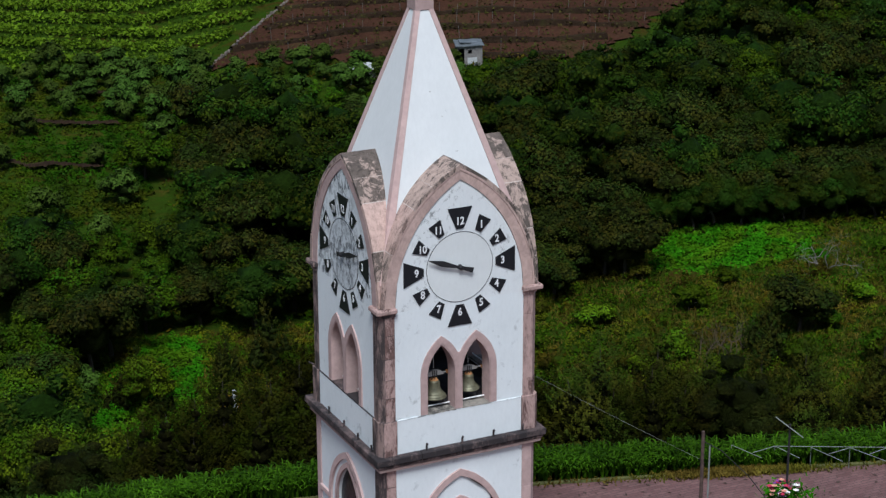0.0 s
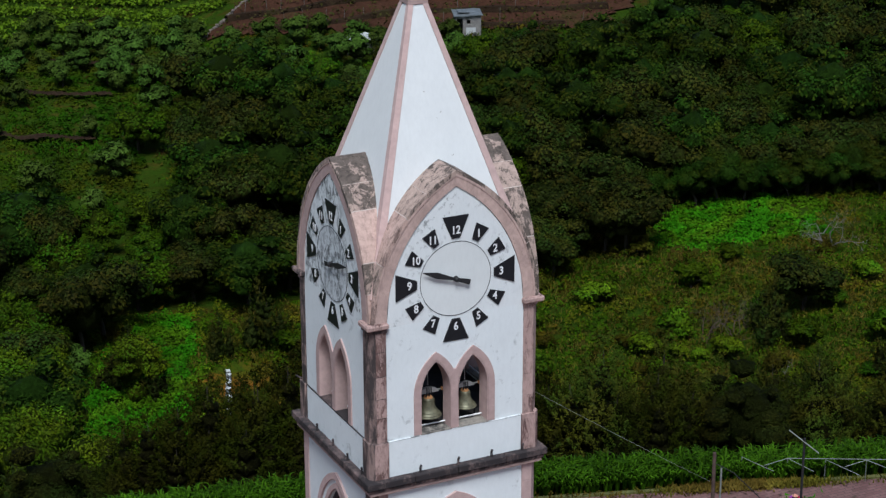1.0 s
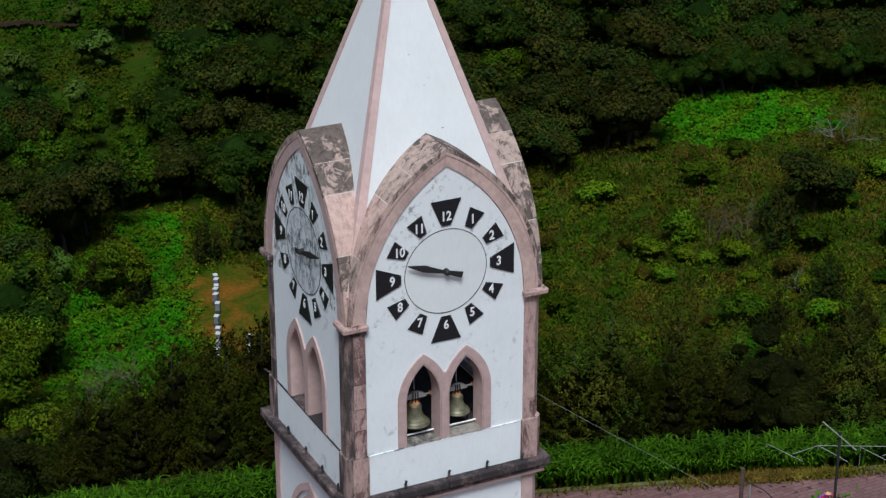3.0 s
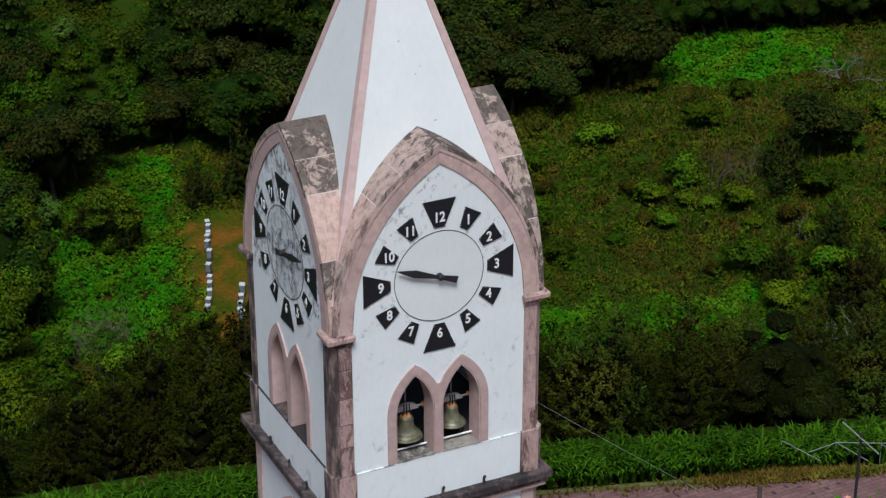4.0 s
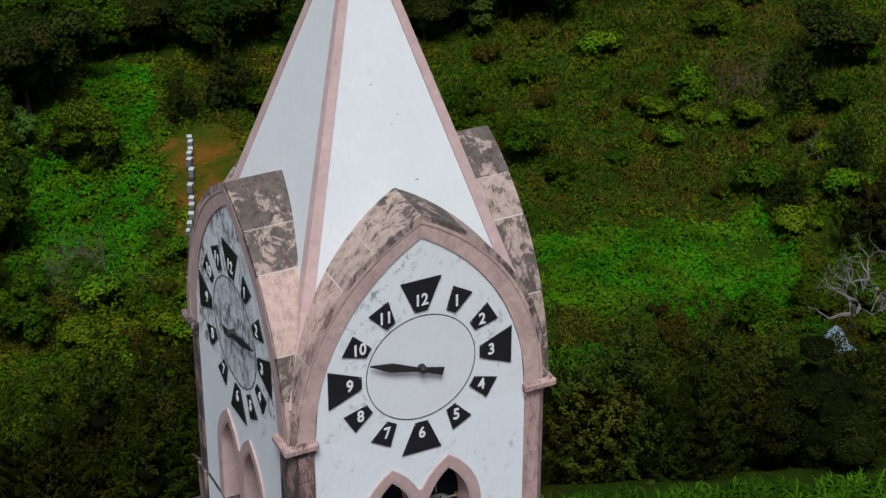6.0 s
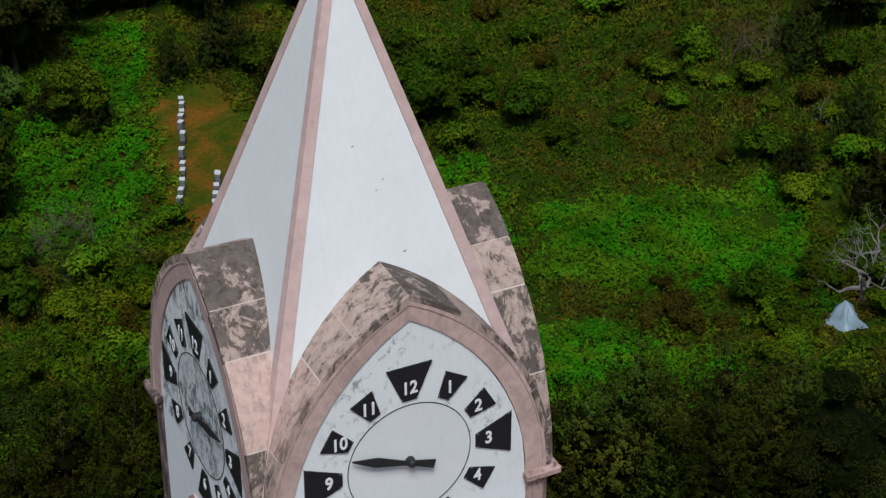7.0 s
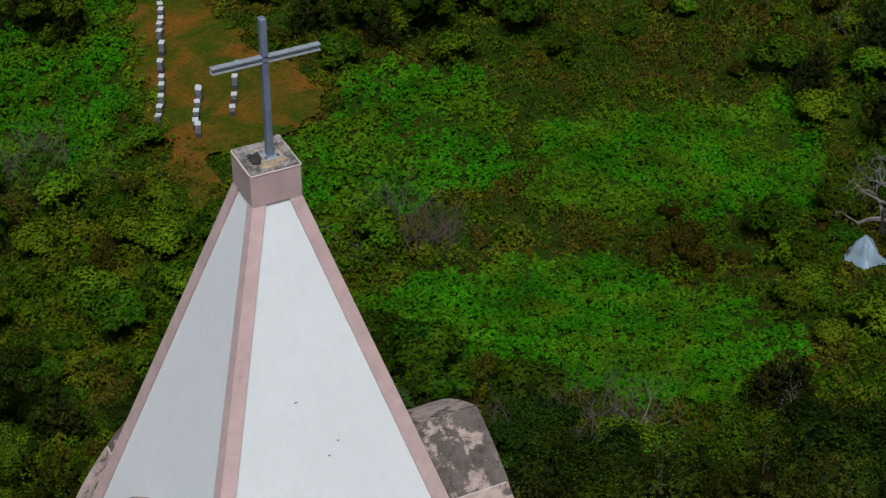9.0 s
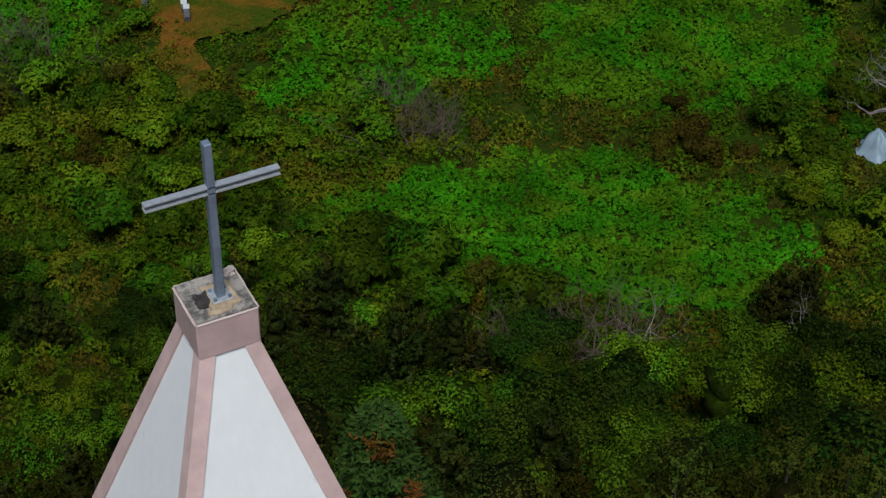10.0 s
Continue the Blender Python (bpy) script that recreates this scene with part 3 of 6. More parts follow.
def pier_block(z0, z1, grow=0.0, cut=0.12):
    """A stone of the corner pier, its outer corner cut off."""
    a, b = pier_x1 + grow, pier_x0 - grow * 0.5
    bm = bmesh.new()
    o = [(-b, -a), (-b, -b), (-a, -b), (-a, -a + cut), (-a + cut, -a)]
    lo, hi = [bm.verts.new((x, y, z0)) for x, y in o], [bm.verts.new((x, y, z1)) for x, y in o]
    bm.faces.new(lo)
    bm.faces.new(hi[::-1])
    for i in range(5):
        bm.faces.new((lo[(i + 1) % 5], lo[i], hi[i], hi[(i + 1) % 5]))
    bmesh.ops.bevel(bm, geom=list(bm.edges), offset=0.005, segments=1, affect="EDGES")
    return bm


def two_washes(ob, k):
    """Near-corner pier: pink wash on the front faces, blackish stone on all others."""
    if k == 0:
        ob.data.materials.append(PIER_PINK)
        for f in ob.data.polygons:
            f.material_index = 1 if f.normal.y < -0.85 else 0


# corner piers: courses of stone, capitals
pier_x0, pier_x1 = 1.47, 1.805
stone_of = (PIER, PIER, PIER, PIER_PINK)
for k in range(4):
    z = Z_STEP
    heights = [0.52, 0.40, 0.46, 0.50, 0.47]
    for hgt in heights[k % 2:] + heights[:k % 2]:
        z1 = min(z + hgt, 11.20)
        bm = pier_block(z + 0.0015, z1 - 0.0015)
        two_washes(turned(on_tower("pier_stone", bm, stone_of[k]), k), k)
        z = z1
        if z >= 11.19:
            break
    bm = pier_block(Z_CORNICE - 0.02, Z_STEP + 0.01, 0.035, 0.10)
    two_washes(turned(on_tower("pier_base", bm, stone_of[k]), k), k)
    z = PLAZA - 0.08
    while z < 7.80:
        z1 = min(z + 0.62, 7.82)
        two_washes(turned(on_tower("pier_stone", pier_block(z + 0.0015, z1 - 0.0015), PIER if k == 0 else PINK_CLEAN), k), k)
        z = z1
    # capital: neck, roll and slab
    bm = pier_block(11.17, 11.25, 0.025, 0.12)
    turned(on_tower("capital_roll", bm, stone_of[k]), k)
    bm = boxed(-pier_x1 - 0.085, -pier_x0 + 0.04, -pier_x1 - 0.085, -pier_x0 + 0.04, 11.25, 11.36, bevel=0.025)
    turned(on_tower("capital", bm, PIER_PINK if k in (0, 3) else PIER, "weathered pink capital"), k)

# string course between the storeys: pink moulding under a blackened slab
for k in range(4):
    full = k % 2 == 0          # two sides run through, two butt against them
    w = 1.88 if full else 1.496
    turned(on_tower("moulding", boxed(-w, w, -1.88, -1.5, 7.82, 7.90, bevel=0.015), PINK), k)
    w = 1.92 if full else 1.496
    turned(on_tower("cornice_bed", boxed(-w, w, -1.92, -1.5, 7.90, 7.99, bevel=0.03), PIER), k)
    w = 1.965 if full else 1.596
    x = -w
    for q in (0.26, 0.235, 0.27, 0.235):
        b = min(x + q * 2 * w, w)
        bm = boxed(x + 0.003, b - 0.003, -1.965, -1.6, 7.99, Z_CORNICE, bevel=0.018)
        turned(on_tower("cornice_stone", bm, LEDGE, "blackened ledge stone"), k)
        x = b
    for x in (-0.80, 0.02, 0.75, 1.44):
        bm = tube(bmesh.new(), [(x, -1.86, Z_CORNICE - 0.01), (x, -1.86, Z_CORNICE + 0.10), (x + 0.012, -1.87, Z_CORNICE + 0.15)], [0.024, 0.022, 0.024], 8)
        turned(on_tower("drain_stub", bm, LEDGE, "short dark drain stub"), k)

# inside of the belfry, coloured dark to stand for the shade in it
on_tower("belfry_floor", boxed(-1.49, 1.49, -1.49, 1.49, 8.60, 8.80), BELFRY_SHADE)
on_tower("belfry_ceiling", boxed(-1.49, 1.49, -1.49, 1.49, 11.24, 11.34), BELFRY_SHADE)
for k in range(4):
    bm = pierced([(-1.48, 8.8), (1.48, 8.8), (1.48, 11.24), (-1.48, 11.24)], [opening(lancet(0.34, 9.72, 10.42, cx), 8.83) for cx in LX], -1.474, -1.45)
    turned(on_tower("inner_lining", bm, BELFRY_SHADE), k)

# spire: four white faces, pink hips, cap block
SB, ZB, ST, ZT = 1.88, 11.42, 0.175, 17.0
S2 = 1.70
Z2 = ZB + (SB - S2) / (SB - ST) * (ZT - ZB)
for k in range(4):
    bm = bmesh.new()
    q = [(-S2, -S2, Z2), (S2, -S2, Z2), (ST, -ST, ZT), (-ST, -ST, ZT)]
    inner = [(-S2 + 0.12, -S2 + 0.12, Z2), (S2 - 0.12, -S2 + 0.12, Z2), (ST - 0.05, -ST + 0.05, ZT), (-ST + 0.05, -ST + 0.05, ZT)]
    a, b = [bm.verts.new(p) for p in q], [bm.verts.new(p) for p in inner]
    bm.faces.new(a)
    bm.faces.new(b[::-1])
    for i in range(4):
        bm.faces.new((a[(i + 1) % 4], a[i], b[i], b[(i + 1) % 4]))
    turned(on_tower("spire_face", bm, SPIRE_WHITE), k)
    bm = bmesh.new()
    rows = []
    for z, s, w in ((Z2 - 0.15, S2 + 0.046, 0.15), ((Z2 + ZT) / 2, (S2 + ST) / 2, 0.115), (ZT, ST, 0.085)):
        e, o = 0.022, 0.02
        rows.append([bm.verts.new(p) for p in ((-s - o, -s - o, z), (-s + w, -s - o, z), (-s + w, -s + 0.05, z), (-s + 0.05, -s + w, z), (-s - o, -s + w, z))])
    for a, b in zip(rows, rows[1:]):
        for i in range(5):
            bm.faces.new((a[i], a[(i + 1) % 5], b[(i + 1) % 5], b[i]))
    bm.faces.new(rows[0][::-1])
    bm.faces.new(rows[-1])
    turned(on_tower("hip", bm, PINK_CLEAN, "pink painted hip"), k)
for i, (u, z) in enumerate(((0.10, 14.9), (-0.18, 15.4), (0.30, 14.2), (0.22, 15.0))):
    # chips in the wash of the front face
    h = SB - (z - ZB) / (ZT - ZB) * (SB - ST)
    w = 0.008 + 0.004 * (i % 3)
    chip = boxed(u * h - w, u * h + w * 1.6, -h - 0.004, -h + 0.02, z - 0.005, z + 0.007, bevel=0.003)
    on_tower("chip", chip, CAPTOP, "small dark chip in the limewash")
CB = 0.205
on_tower("cap_block", boxed(-CB, CB, -CB, CB, 16.97, 17.255, bevel=0.010), PINK_CLEAN, "pink cap block")
bm = boxed(-CB + 0.012, CB - 0.012, -CB + 0.012, CB - 0.012, 17.25, 17.268)
bmesh.ops.subdivide_edges(bm, edges=bm.edges, cuts=7, use_grid_fill=True)
for v in bm.verts:
    if v.co.z > 17.26:
        v.co.z += 0.012 * noise.noise(v.co * 22)
on_tower("cap_top", bm, CAPTOP, "lichen-covered mortar top")
def crumbled(x0, x1, y0, y1, z0, z1, wild, cuts=3):
    """A lump of broken mortar."""
    bm = boxed(x0, x1, y0, y1, z0, z1, bevel=0.006)
    bmesh.ops.subdivide_edges(bm, edges=bm.edges, cuts=cuts, use_grid_fill=True)
    for v in bm.verts:
        v.co += Vector((noise.noise(v.co * 30), noise.noise(v.co * 30 + Vector((3, 0, 0))), 0.5 * noise.noise(v.co * 25))) * wild
    return bm


on_tower("mortar_pad", crumbled(-0.07, 0.12, -0.13, 0.09, 17.258, 17.288, 0.012), OCHRE, "ochre mortar pad under the cross")
# the first lump's blackness stands for a shaded hole left of the plate
on_tower("broken_mortar", crumbled(-0.13, -0.055, -0.08, 0.04, 17.262, 17.300, 0.028), HOLE_SHADE, "dark mortar lump in place of a shaded hole")
on_tower("broken_mortar", crumbled(-0.10, 0.06, -0.165, -0.125, 17.262, 17.282, 0.02), OCHRE, "pale crumbled mortar")
on_tower("broken_mortar", crumbled(0.12, 0.185, 0.13, 0.19, 17.262, 17.300, 0.02), MORTAR, "whitish mortar lump at the corner")
for a, b in (((-CB, -CB), (CB, -CB)), ((CB, -CB), (CB, CB)), ((CB, CB), (-CB, CB)), ((-CB, CB), (-CB, -CB))):
    # worn whitish arris round the top
    pts = [(a[0] + (b[0] - a[0]) * u + 0.004 * noise.noise(Vector((u * 9, a[0], a[1]))), a[1] + (b[1] - a[1]) * u + 0.004 * noise.noise(Vector((u * 9, a[1], a[0]))), 17.254) for u in np.linspace(0.02, 0.98, 13)]
    on_tower("worn_arris", tube(bmesh.new(), pts, [0.006 + 0.003 * abs(noise.noise(Vector((k * 1.7, a[0] * 9, 0)))) for k in range(13)], 6), MORTAR, "whitish worn edge")

# loose rod left at the far end of the drip edge
rod = finish("gutter_rod", tube(bmesh.new(), [(-1.79, 1.72, 8.915), (-1.86, 1.90, 8.93)], [0.02, 0.018], 6), LEDGE)
tagged(rod, "short dark rod lying out over the wall edge", "rod")


# ---- clocks ----
def text_mesh(body, size, depth):
    cu = bpy.data.curves.new("numeral", "FONT")
    cu.body, cu.size, cu.extrude, cu.align_x, cu.align_y, cu.offset = body, size, depth, "CENTER", "CENTER", size * 0.022
    cu.resolution_u = 3
    tmp = bpy.data.objects.new("numeral", cu)
    scene.collection.objects.link(tmp)
    bpy.context.view_layer.update()
    me = bpy.data.meshes.new_from_object(tmp.evaluated_get(bpy.context.evaluated_depsgraph_get()))
    bpy.data.objects.remove(tmp)
    me.materials.append(NUMERAL)
    return me


NUMERALS = {h: text_mesh(str(h), 0.226, 0.003) for h in range(1, 13)}
FACE_UP = Matrix.Rotation(math.pi / 2, 4, "X")


def clock(k, hand_angle, hand_tail, tip, label, face):
    c = thing("tower_clock", label=label, category="clock", group="clocks on the tower")
    c.matrix_basis = Matrix.Rotation(-k * math.pi / 2, 4, "Z") @ Matrix.Translation((0, -HALF - 0.001, 12.0))
    for h in range(1, 13):
        a = h * math.pi / 6
        u, w = Vector((math.sin(a), 0, math.cos(a))), Vector((math.cos(a), 0, -math.sin(a)))
        ro, ri, wo, wi = (1.257, 0.812, 0.273, 0.086) if h % 3 == 0 else (1.138, 0.815, 0.150, 0.072)
        q = [u * ri - w * wi, u * ro - w * wo, u * ro + w * wo, u * ri + w * wi]
        plate = part("hour_plate", prism([(p.x, p.z) for p in q], -0.016, 0.0), BLACK, c, "black enamel hour plate")
        num = new("numeral", NUMERALS[h])
        num.parent = plate
        d = (ri + (ro - ri) * (0.36 if h % 3 == 0 else 0.47))
        num.matrix_basis = Matrix.Translation(u * d + Vector((0, -0.019, 0))) @ FACE_UP @ Matrix.Diagonal((0.86, 1, 1, 1))
        num["label"] = "white numeral"
        for p in q:
            s = p * 0.97 if p.length > 1 else p * 1.03
            part("screw", lathe(bmesh.new(), [(0.0, 0.0), (0.010, 0.0)], 6, (0, 0, 0)), YOKE, plate).matrix_basis = Matrix.Translation(s + Vector((0, -0.018, 0))) @ FACE_UP
    disc = bmesh.new()
    bmesh.ops.create_circle(disc, cap_ends=True, segments=72, radius=0.742)
    part("dial_disc", disc, face, c, "mottled grey dial centre" if k == 1 else "pale dial centre").matrix_basis = Matrix.Translation((0, -0.003, 0)) @ FACE_UP
    ring = []
    bm = bmesh.new()
    n = 72
    for i in range(n):
        a = 2 * math.pi * i / n
        ring.append([bm.verts.new((r * math.sin(a), y, r * math.cos(a))) for r, y in ((0.741, -0.002), (0.741, -0.008), (0.750, -0.008), (0.750, -0.002))])
    for i in range(n):
        a, b = ring[i], ring[(i + 1) % n]
        for j in range(3):
            bm.faces.new((a[j], a[j + 1], b[j + 1], b[j]))
    part("dial_ring", bm, INK, c, "thin black ring")
    tail = hand_tail
    out = [(-tail, -0.055), (-tail, 0.055), (-0.05, 0.035), (0.10, 0.030), (0.45, 0.062), (tip, 0.008), (tip, -0.008), (0.45, -0.062), (0.10, -0.030), (-0.05, -0.035)]
    hand = part("clock_hand", prism(out, -0.075, -0.062), INK, c, "black iron hand")
    hand.matrix_basis = Matrix.Rotation(-hand_angle, 4, "Y")
    part("hub", lathe(bmesh.new(), [(0, 0.11), (0.03, 0.11), (0.05, 0.09), (0.055, 0.0)], 14), INK, c).matrix_basis = FACE_UP
    return c


clock(0, radians(161), 0.29, 0.755, "white clock dial with black numbered plates and one black hand", DISC_WHITE)
clock(1, radians(14), 0.23, 0.85, "grey mildewed clock dial with black numbered plates", DISC_GREY)


# ---- bells ----
def bell(x, z, scale):
    b = thing("bell", (x, -1.40, z), 0, "green-brown bronze bell with a rusty crown, hung in an arched opening", "bell", "bells in the belfry")
    prof = [(0.0, 0.375), (0.08, 0.375), (0.108, 0.36), (0.118, 0.31), (0.124, 0.25), (0.142, 0.18), (0.178, 0.11), (0.232, 0.055), (0.258, 0.03), (0.262, 0.012), (0.235, 0.012), (0.165, 0.10), (0.10, 0.25), (0.0, 0.33)]
    part("bell_body", lathe(bmesh.new(), [(r * scale, h * scale) for r, h in prof], 32), BRONZE, b, "", True)
    for h, r in ((0.335, 0.115), (0.30, 0.120), (0.10, 0.188), (0.055, 0.235)):
        ringp = [((r + 0.004) * scale, (h - 0.008) * scale), ((r + 0.010) * scale, h * scale), ((r + 0.004) * scale, (h + 0.008) * scale)]
        part("moulded_band", lathe(bmesh.new(), ringp, 32), BRONZE, b, "", True)
    part("crown", lathe(bmesh.new(), [(0.095 * scale, 0.355 * scale), (0.088 * scale, 0.39 * scale), (0.06 * scale, 0.41 * scale), (0, 0.41 * scale)], 20), RUST, b, "orange rusted crown", True)
    fan = [(0.215 * math.cos(a), 0.455 + 0.13 * math.sin(a)) for a in np.linspace(0.12, math.pi - 0.12, 12)]
    part("yoke_plate", prism([(p * scale, q * scale) for p, q in fan], -0.035, 0.035), YOKE, b, "grey fan-shaped yoke plate")
    for sx in (-0.045, 0.0, 0.045):
        part("strap", tube(bmesh.new(), [(sx * 1.5 * scale, -0.05, 0.40 * scale), (sx * scale, -0.05, 0.50 * scale), (sx * scale, -0.045, 0.585 * scale)], [0.011] * 3, 6), INK, b)
    part("axle", tube(bmesh.new(), [(-0.30, 0, 0.50 * scale), (0.33, 0, 0.50 * scale)], [0.016, 0.016], 8), YOKE, b)
    part("bracket", boxed(0.28, 0.32, -0.03, 0.03, 0.47 * scale, 0.54 * scale, bevel=0.006), RUST, b, "rusty axle bearing")
    part("rope", tube(bmesh.new(), [(0.02, 0.05, 0.60 * scale), (0.10, 0.25, 1.25)], [0.012, 0.010], 5), YOKE, b)
    part("clapper", tube(bmesh.new(), [(0, 0, 0.30 * scale), (0, 0, 0.02), (0, 0, -0.03)], [0.012, 0.016, 0.035], 8), INK, b)
    return b


bell(-0.41, 9.09, 1.02)
bell(0.39, 9.13, 0.90)
for x in (-0.225, 0.575):
    hm = thing("bell_hammer", (x, -1.42, 8.93), 0, "black iron bell hammer standing on the sill", "hammer", "hammers beside the bells")
    part("stem", tube(bmesh.new(), [(0, 0, -0.10), (0.02, 0, 0.12), (0.0, 0, 0.24)], [0.018, 0.014, 0.012], 6), INK, hm)
    part("head", boxed(-0.09, -0.01, -0.03, 0.03, 0.20, 0.26, bevel=0.008), INK, hm)
    part("lever", tube(bmesh.new(), [(0.0, 0, 0.05), (0.05, -0.02, 0.16), (0.06, -0.02, 0.20)], [0.008] * 3, 5), INK, hm)

# ---- cross ----
cross = thing("steel_cross", (0.02, -0.03, 17.285), 0, "plain grey steel cross bolted to the spire's cap block", "cross")


def channel(length, w, d, t):
    """A rolled U-section along z, open to the front."""
    o = [(-w, -d), (-w, d), (w, d), (w, -d), (w - t, -d), (w - t, d - t), (-w + t, d - t), (-w + t, -d)]
    bm = bmesh.new()
    a, b = [bm.verts.new((x, y, 0)) for x, y in o], [bm.verts.new((x, y, length)) for x, y in o]
    bm.faces.new(a)
    bm.faces.new(b[::-1])
    for i in range(8):
        bm.faces.new((a[(i + 1) % 8], a[i], b[i], b[(i + 1) % 8]))
    return bm


part("post", boxed(-0.025, 0.025, -0.030, 0.030, 0.008, 1.17, bevel=0.004), STEEL, cross, "grey steel box section")
arm = part("arm", channel(0.85, 0.026, 0.024, 0.008), STEEL_LIGHT, cross, "grey steel channel")
arm.matrix_basis = Matrix.Translation((-0.415, -0.006, 0.835)) @ Matrix.Rotation(math.pi / 2, 4, "Y")
part("base_plate", boxed(-0.065, 0.065, -0.065, 0.065, 0.0, 0.010, bevel=0.002), STEEL_LIGHT, cross)
for bx, by in ((-0.048, -0.048), (0.048, -0.048), (-0.048, 0.048), (0.048, 0.048)):
    part("bolt", tube(bmesh.new(), [(bx, by, 0.0), (bx, by, 0.03)], [0.011, 0.011], 6), STEEL, cross)

# cable from the pier into the trees
pts = []
a, b = Vector((1.86, -1.60, 9.22)), Vector((4.25, -4.45, 7.95))
for i in range(25):
    s = i / 24
    p = a.lerp(b, s)
    p.z -= 0.05 * 4 * s * (1 - s) * 0.5
    pts.append(p)
tagged(finish("overhead_cable", tube(bmesh.new(), pts, [0.0030] * 25, 5), CABLE), "thin pale cable from the tower's pier to a post", "cable")


# ---- plants ----
def leaf_cards(name, pos, nrm, size, aspect, mat, seed=0, parent=None, along=None, round_off=None):
    """Small leaves in one mesh; round_off gives the way in which the clump that a leaf belongs to bulges."""
    r = np.random.default_rng(seed)
    n = len(pos)
    nrm = nrm / (np.linalg.norm(nrm, axis=1, keepdims=True) + 1e-9)
    t = r.normal(size=(n, 3)) if along is None else along + 0.35 * r.normal(size=(n, 3))
    t = t - nrm * (t * nrm).sum(1, keepdims=True)
    t /= np.linalg.norm(t, axis=1, keepdims=True) + 1e-9
    w = np.cross(nrm, t)
    s = size[:, None] * 1.16
    v = np.stack([pos + t * s * 0.55, pos - t * s * r.uniform(0.2, 0.5, (n, 1)) + w * s * aspect * 0.58, pos - t * s * r.uniform(0.2, 0.5, (n, 1)) - w * s * aspect * 0.58], 1).reshape(-1, 3)
    f = np.arange(n * 3, dtype=np.int32)
    me = bpy.data.meshes.new(name)
    me.vertices.add(len(v))
    me.vertices.foreach_set("co", v.astype(np.float32).ravel())
    me.loops.add(len(f))
    me.loops.foreach_set("vertex_index", f)
    me.polygons.add(n)
    me.polygons.foreach_set("loop_start", np.arange(0, n * 3, 3, dtype=np.int32))
    me.update(calc_edges=True)
    me.materials.append(mat)
    if round_off is not None:
        q = round_off / (np.linalg.norm(round_off, axis=1, keepdims=True) + 1e-9) + 0.18 * r.normal(size=(n, 3))
        q /= np.linalg.norm(q, axis=1, keepdims=True) + 1e-9
        me.polygons.foreach_set("use_smooth", np.ones(n, bool))
        me.normals_split_custom_set_from_vertices(np.repeat(q, 3, 0).astype(np.float32))
    ob = new(name, me)
    if parent is not None:
        ob.parent = parent
    return ob


def clumps(r, n, rx, rz, blobs, blob_r, z0, low=0.6):
    """Leaf places and normals over many overlapping clumps of a crown, with gaps."""
    d = r.normal(size=(blobs, 3))
    d /= np.linalg.norm(d, axis=1, keepdims=True)
    d[:, 2] = np.where((d[:, 2] < -0.2) & (r.random(blobs) < low), -d[:, 2], d[:, 2])
    c = d * r.uniform(0.45, 0.88, (blobs, 1)) * np.array([rx, rx, rz]) * r.uniform(0.8, 1.15, (blobs, 1))
    br = blob_r * r.uniform(0.55, 1.25, blobs)
    which = r.choice(blobs, n, p=br ** 2 / (br ** 2).sum())
    q = r.normal(size=(n, 3))
    q /= np.linalg.norm(q, axis=1, keepdims=True)
    q[:, 2] = np.where((q[:, 2] < 0.1) & (r.random(n) < 0.85), np.abs(q[:, 2]) + 0.1, q[:, 2])
    pos = c[which] + q * (br[which] * r.uniform(0.45, 1.18, n) ** 0.6)[:, None] * np.array([1, 1, 0.8])
    nrm = q * 1.0 + r.normal(size=(n, 3)) * 0.30 + np.array([0, 0, 0.35])
    bulge = 0.75 * q + 0.55 * pos / (np.linalg.norm(pos, axis=1, keepdims=True) + 1e-6)
    pos[:, 2] += z0
    return pos, nrm, c + np.array([0, 0, z0]), br, bulge


def unit_lump():
    bm = bmesh.new()
    bmesh.ops.create_icosphere(bm, subdivisions=1, radius=1.0)
    bm.verts.ensure_lookup_table()
    v = np.array([q.co[:] for q in bm.verts])
    f = np.array([[q.index for q in p.verts] for p in bm.faces])
    bm.free()
    return v, f


LUMP_V, LUMP_F = unit_lump()


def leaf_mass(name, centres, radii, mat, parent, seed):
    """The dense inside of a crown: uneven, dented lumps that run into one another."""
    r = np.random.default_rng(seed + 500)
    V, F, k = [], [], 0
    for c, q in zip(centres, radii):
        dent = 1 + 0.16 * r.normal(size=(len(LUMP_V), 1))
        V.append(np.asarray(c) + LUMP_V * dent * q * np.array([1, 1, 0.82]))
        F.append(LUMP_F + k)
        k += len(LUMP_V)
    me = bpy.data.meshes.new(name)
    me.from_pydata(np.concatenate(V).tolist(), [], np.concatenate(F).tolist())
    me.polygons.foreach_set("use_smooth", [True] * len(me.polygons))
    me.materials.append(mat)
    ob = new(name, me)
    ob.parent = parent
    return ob


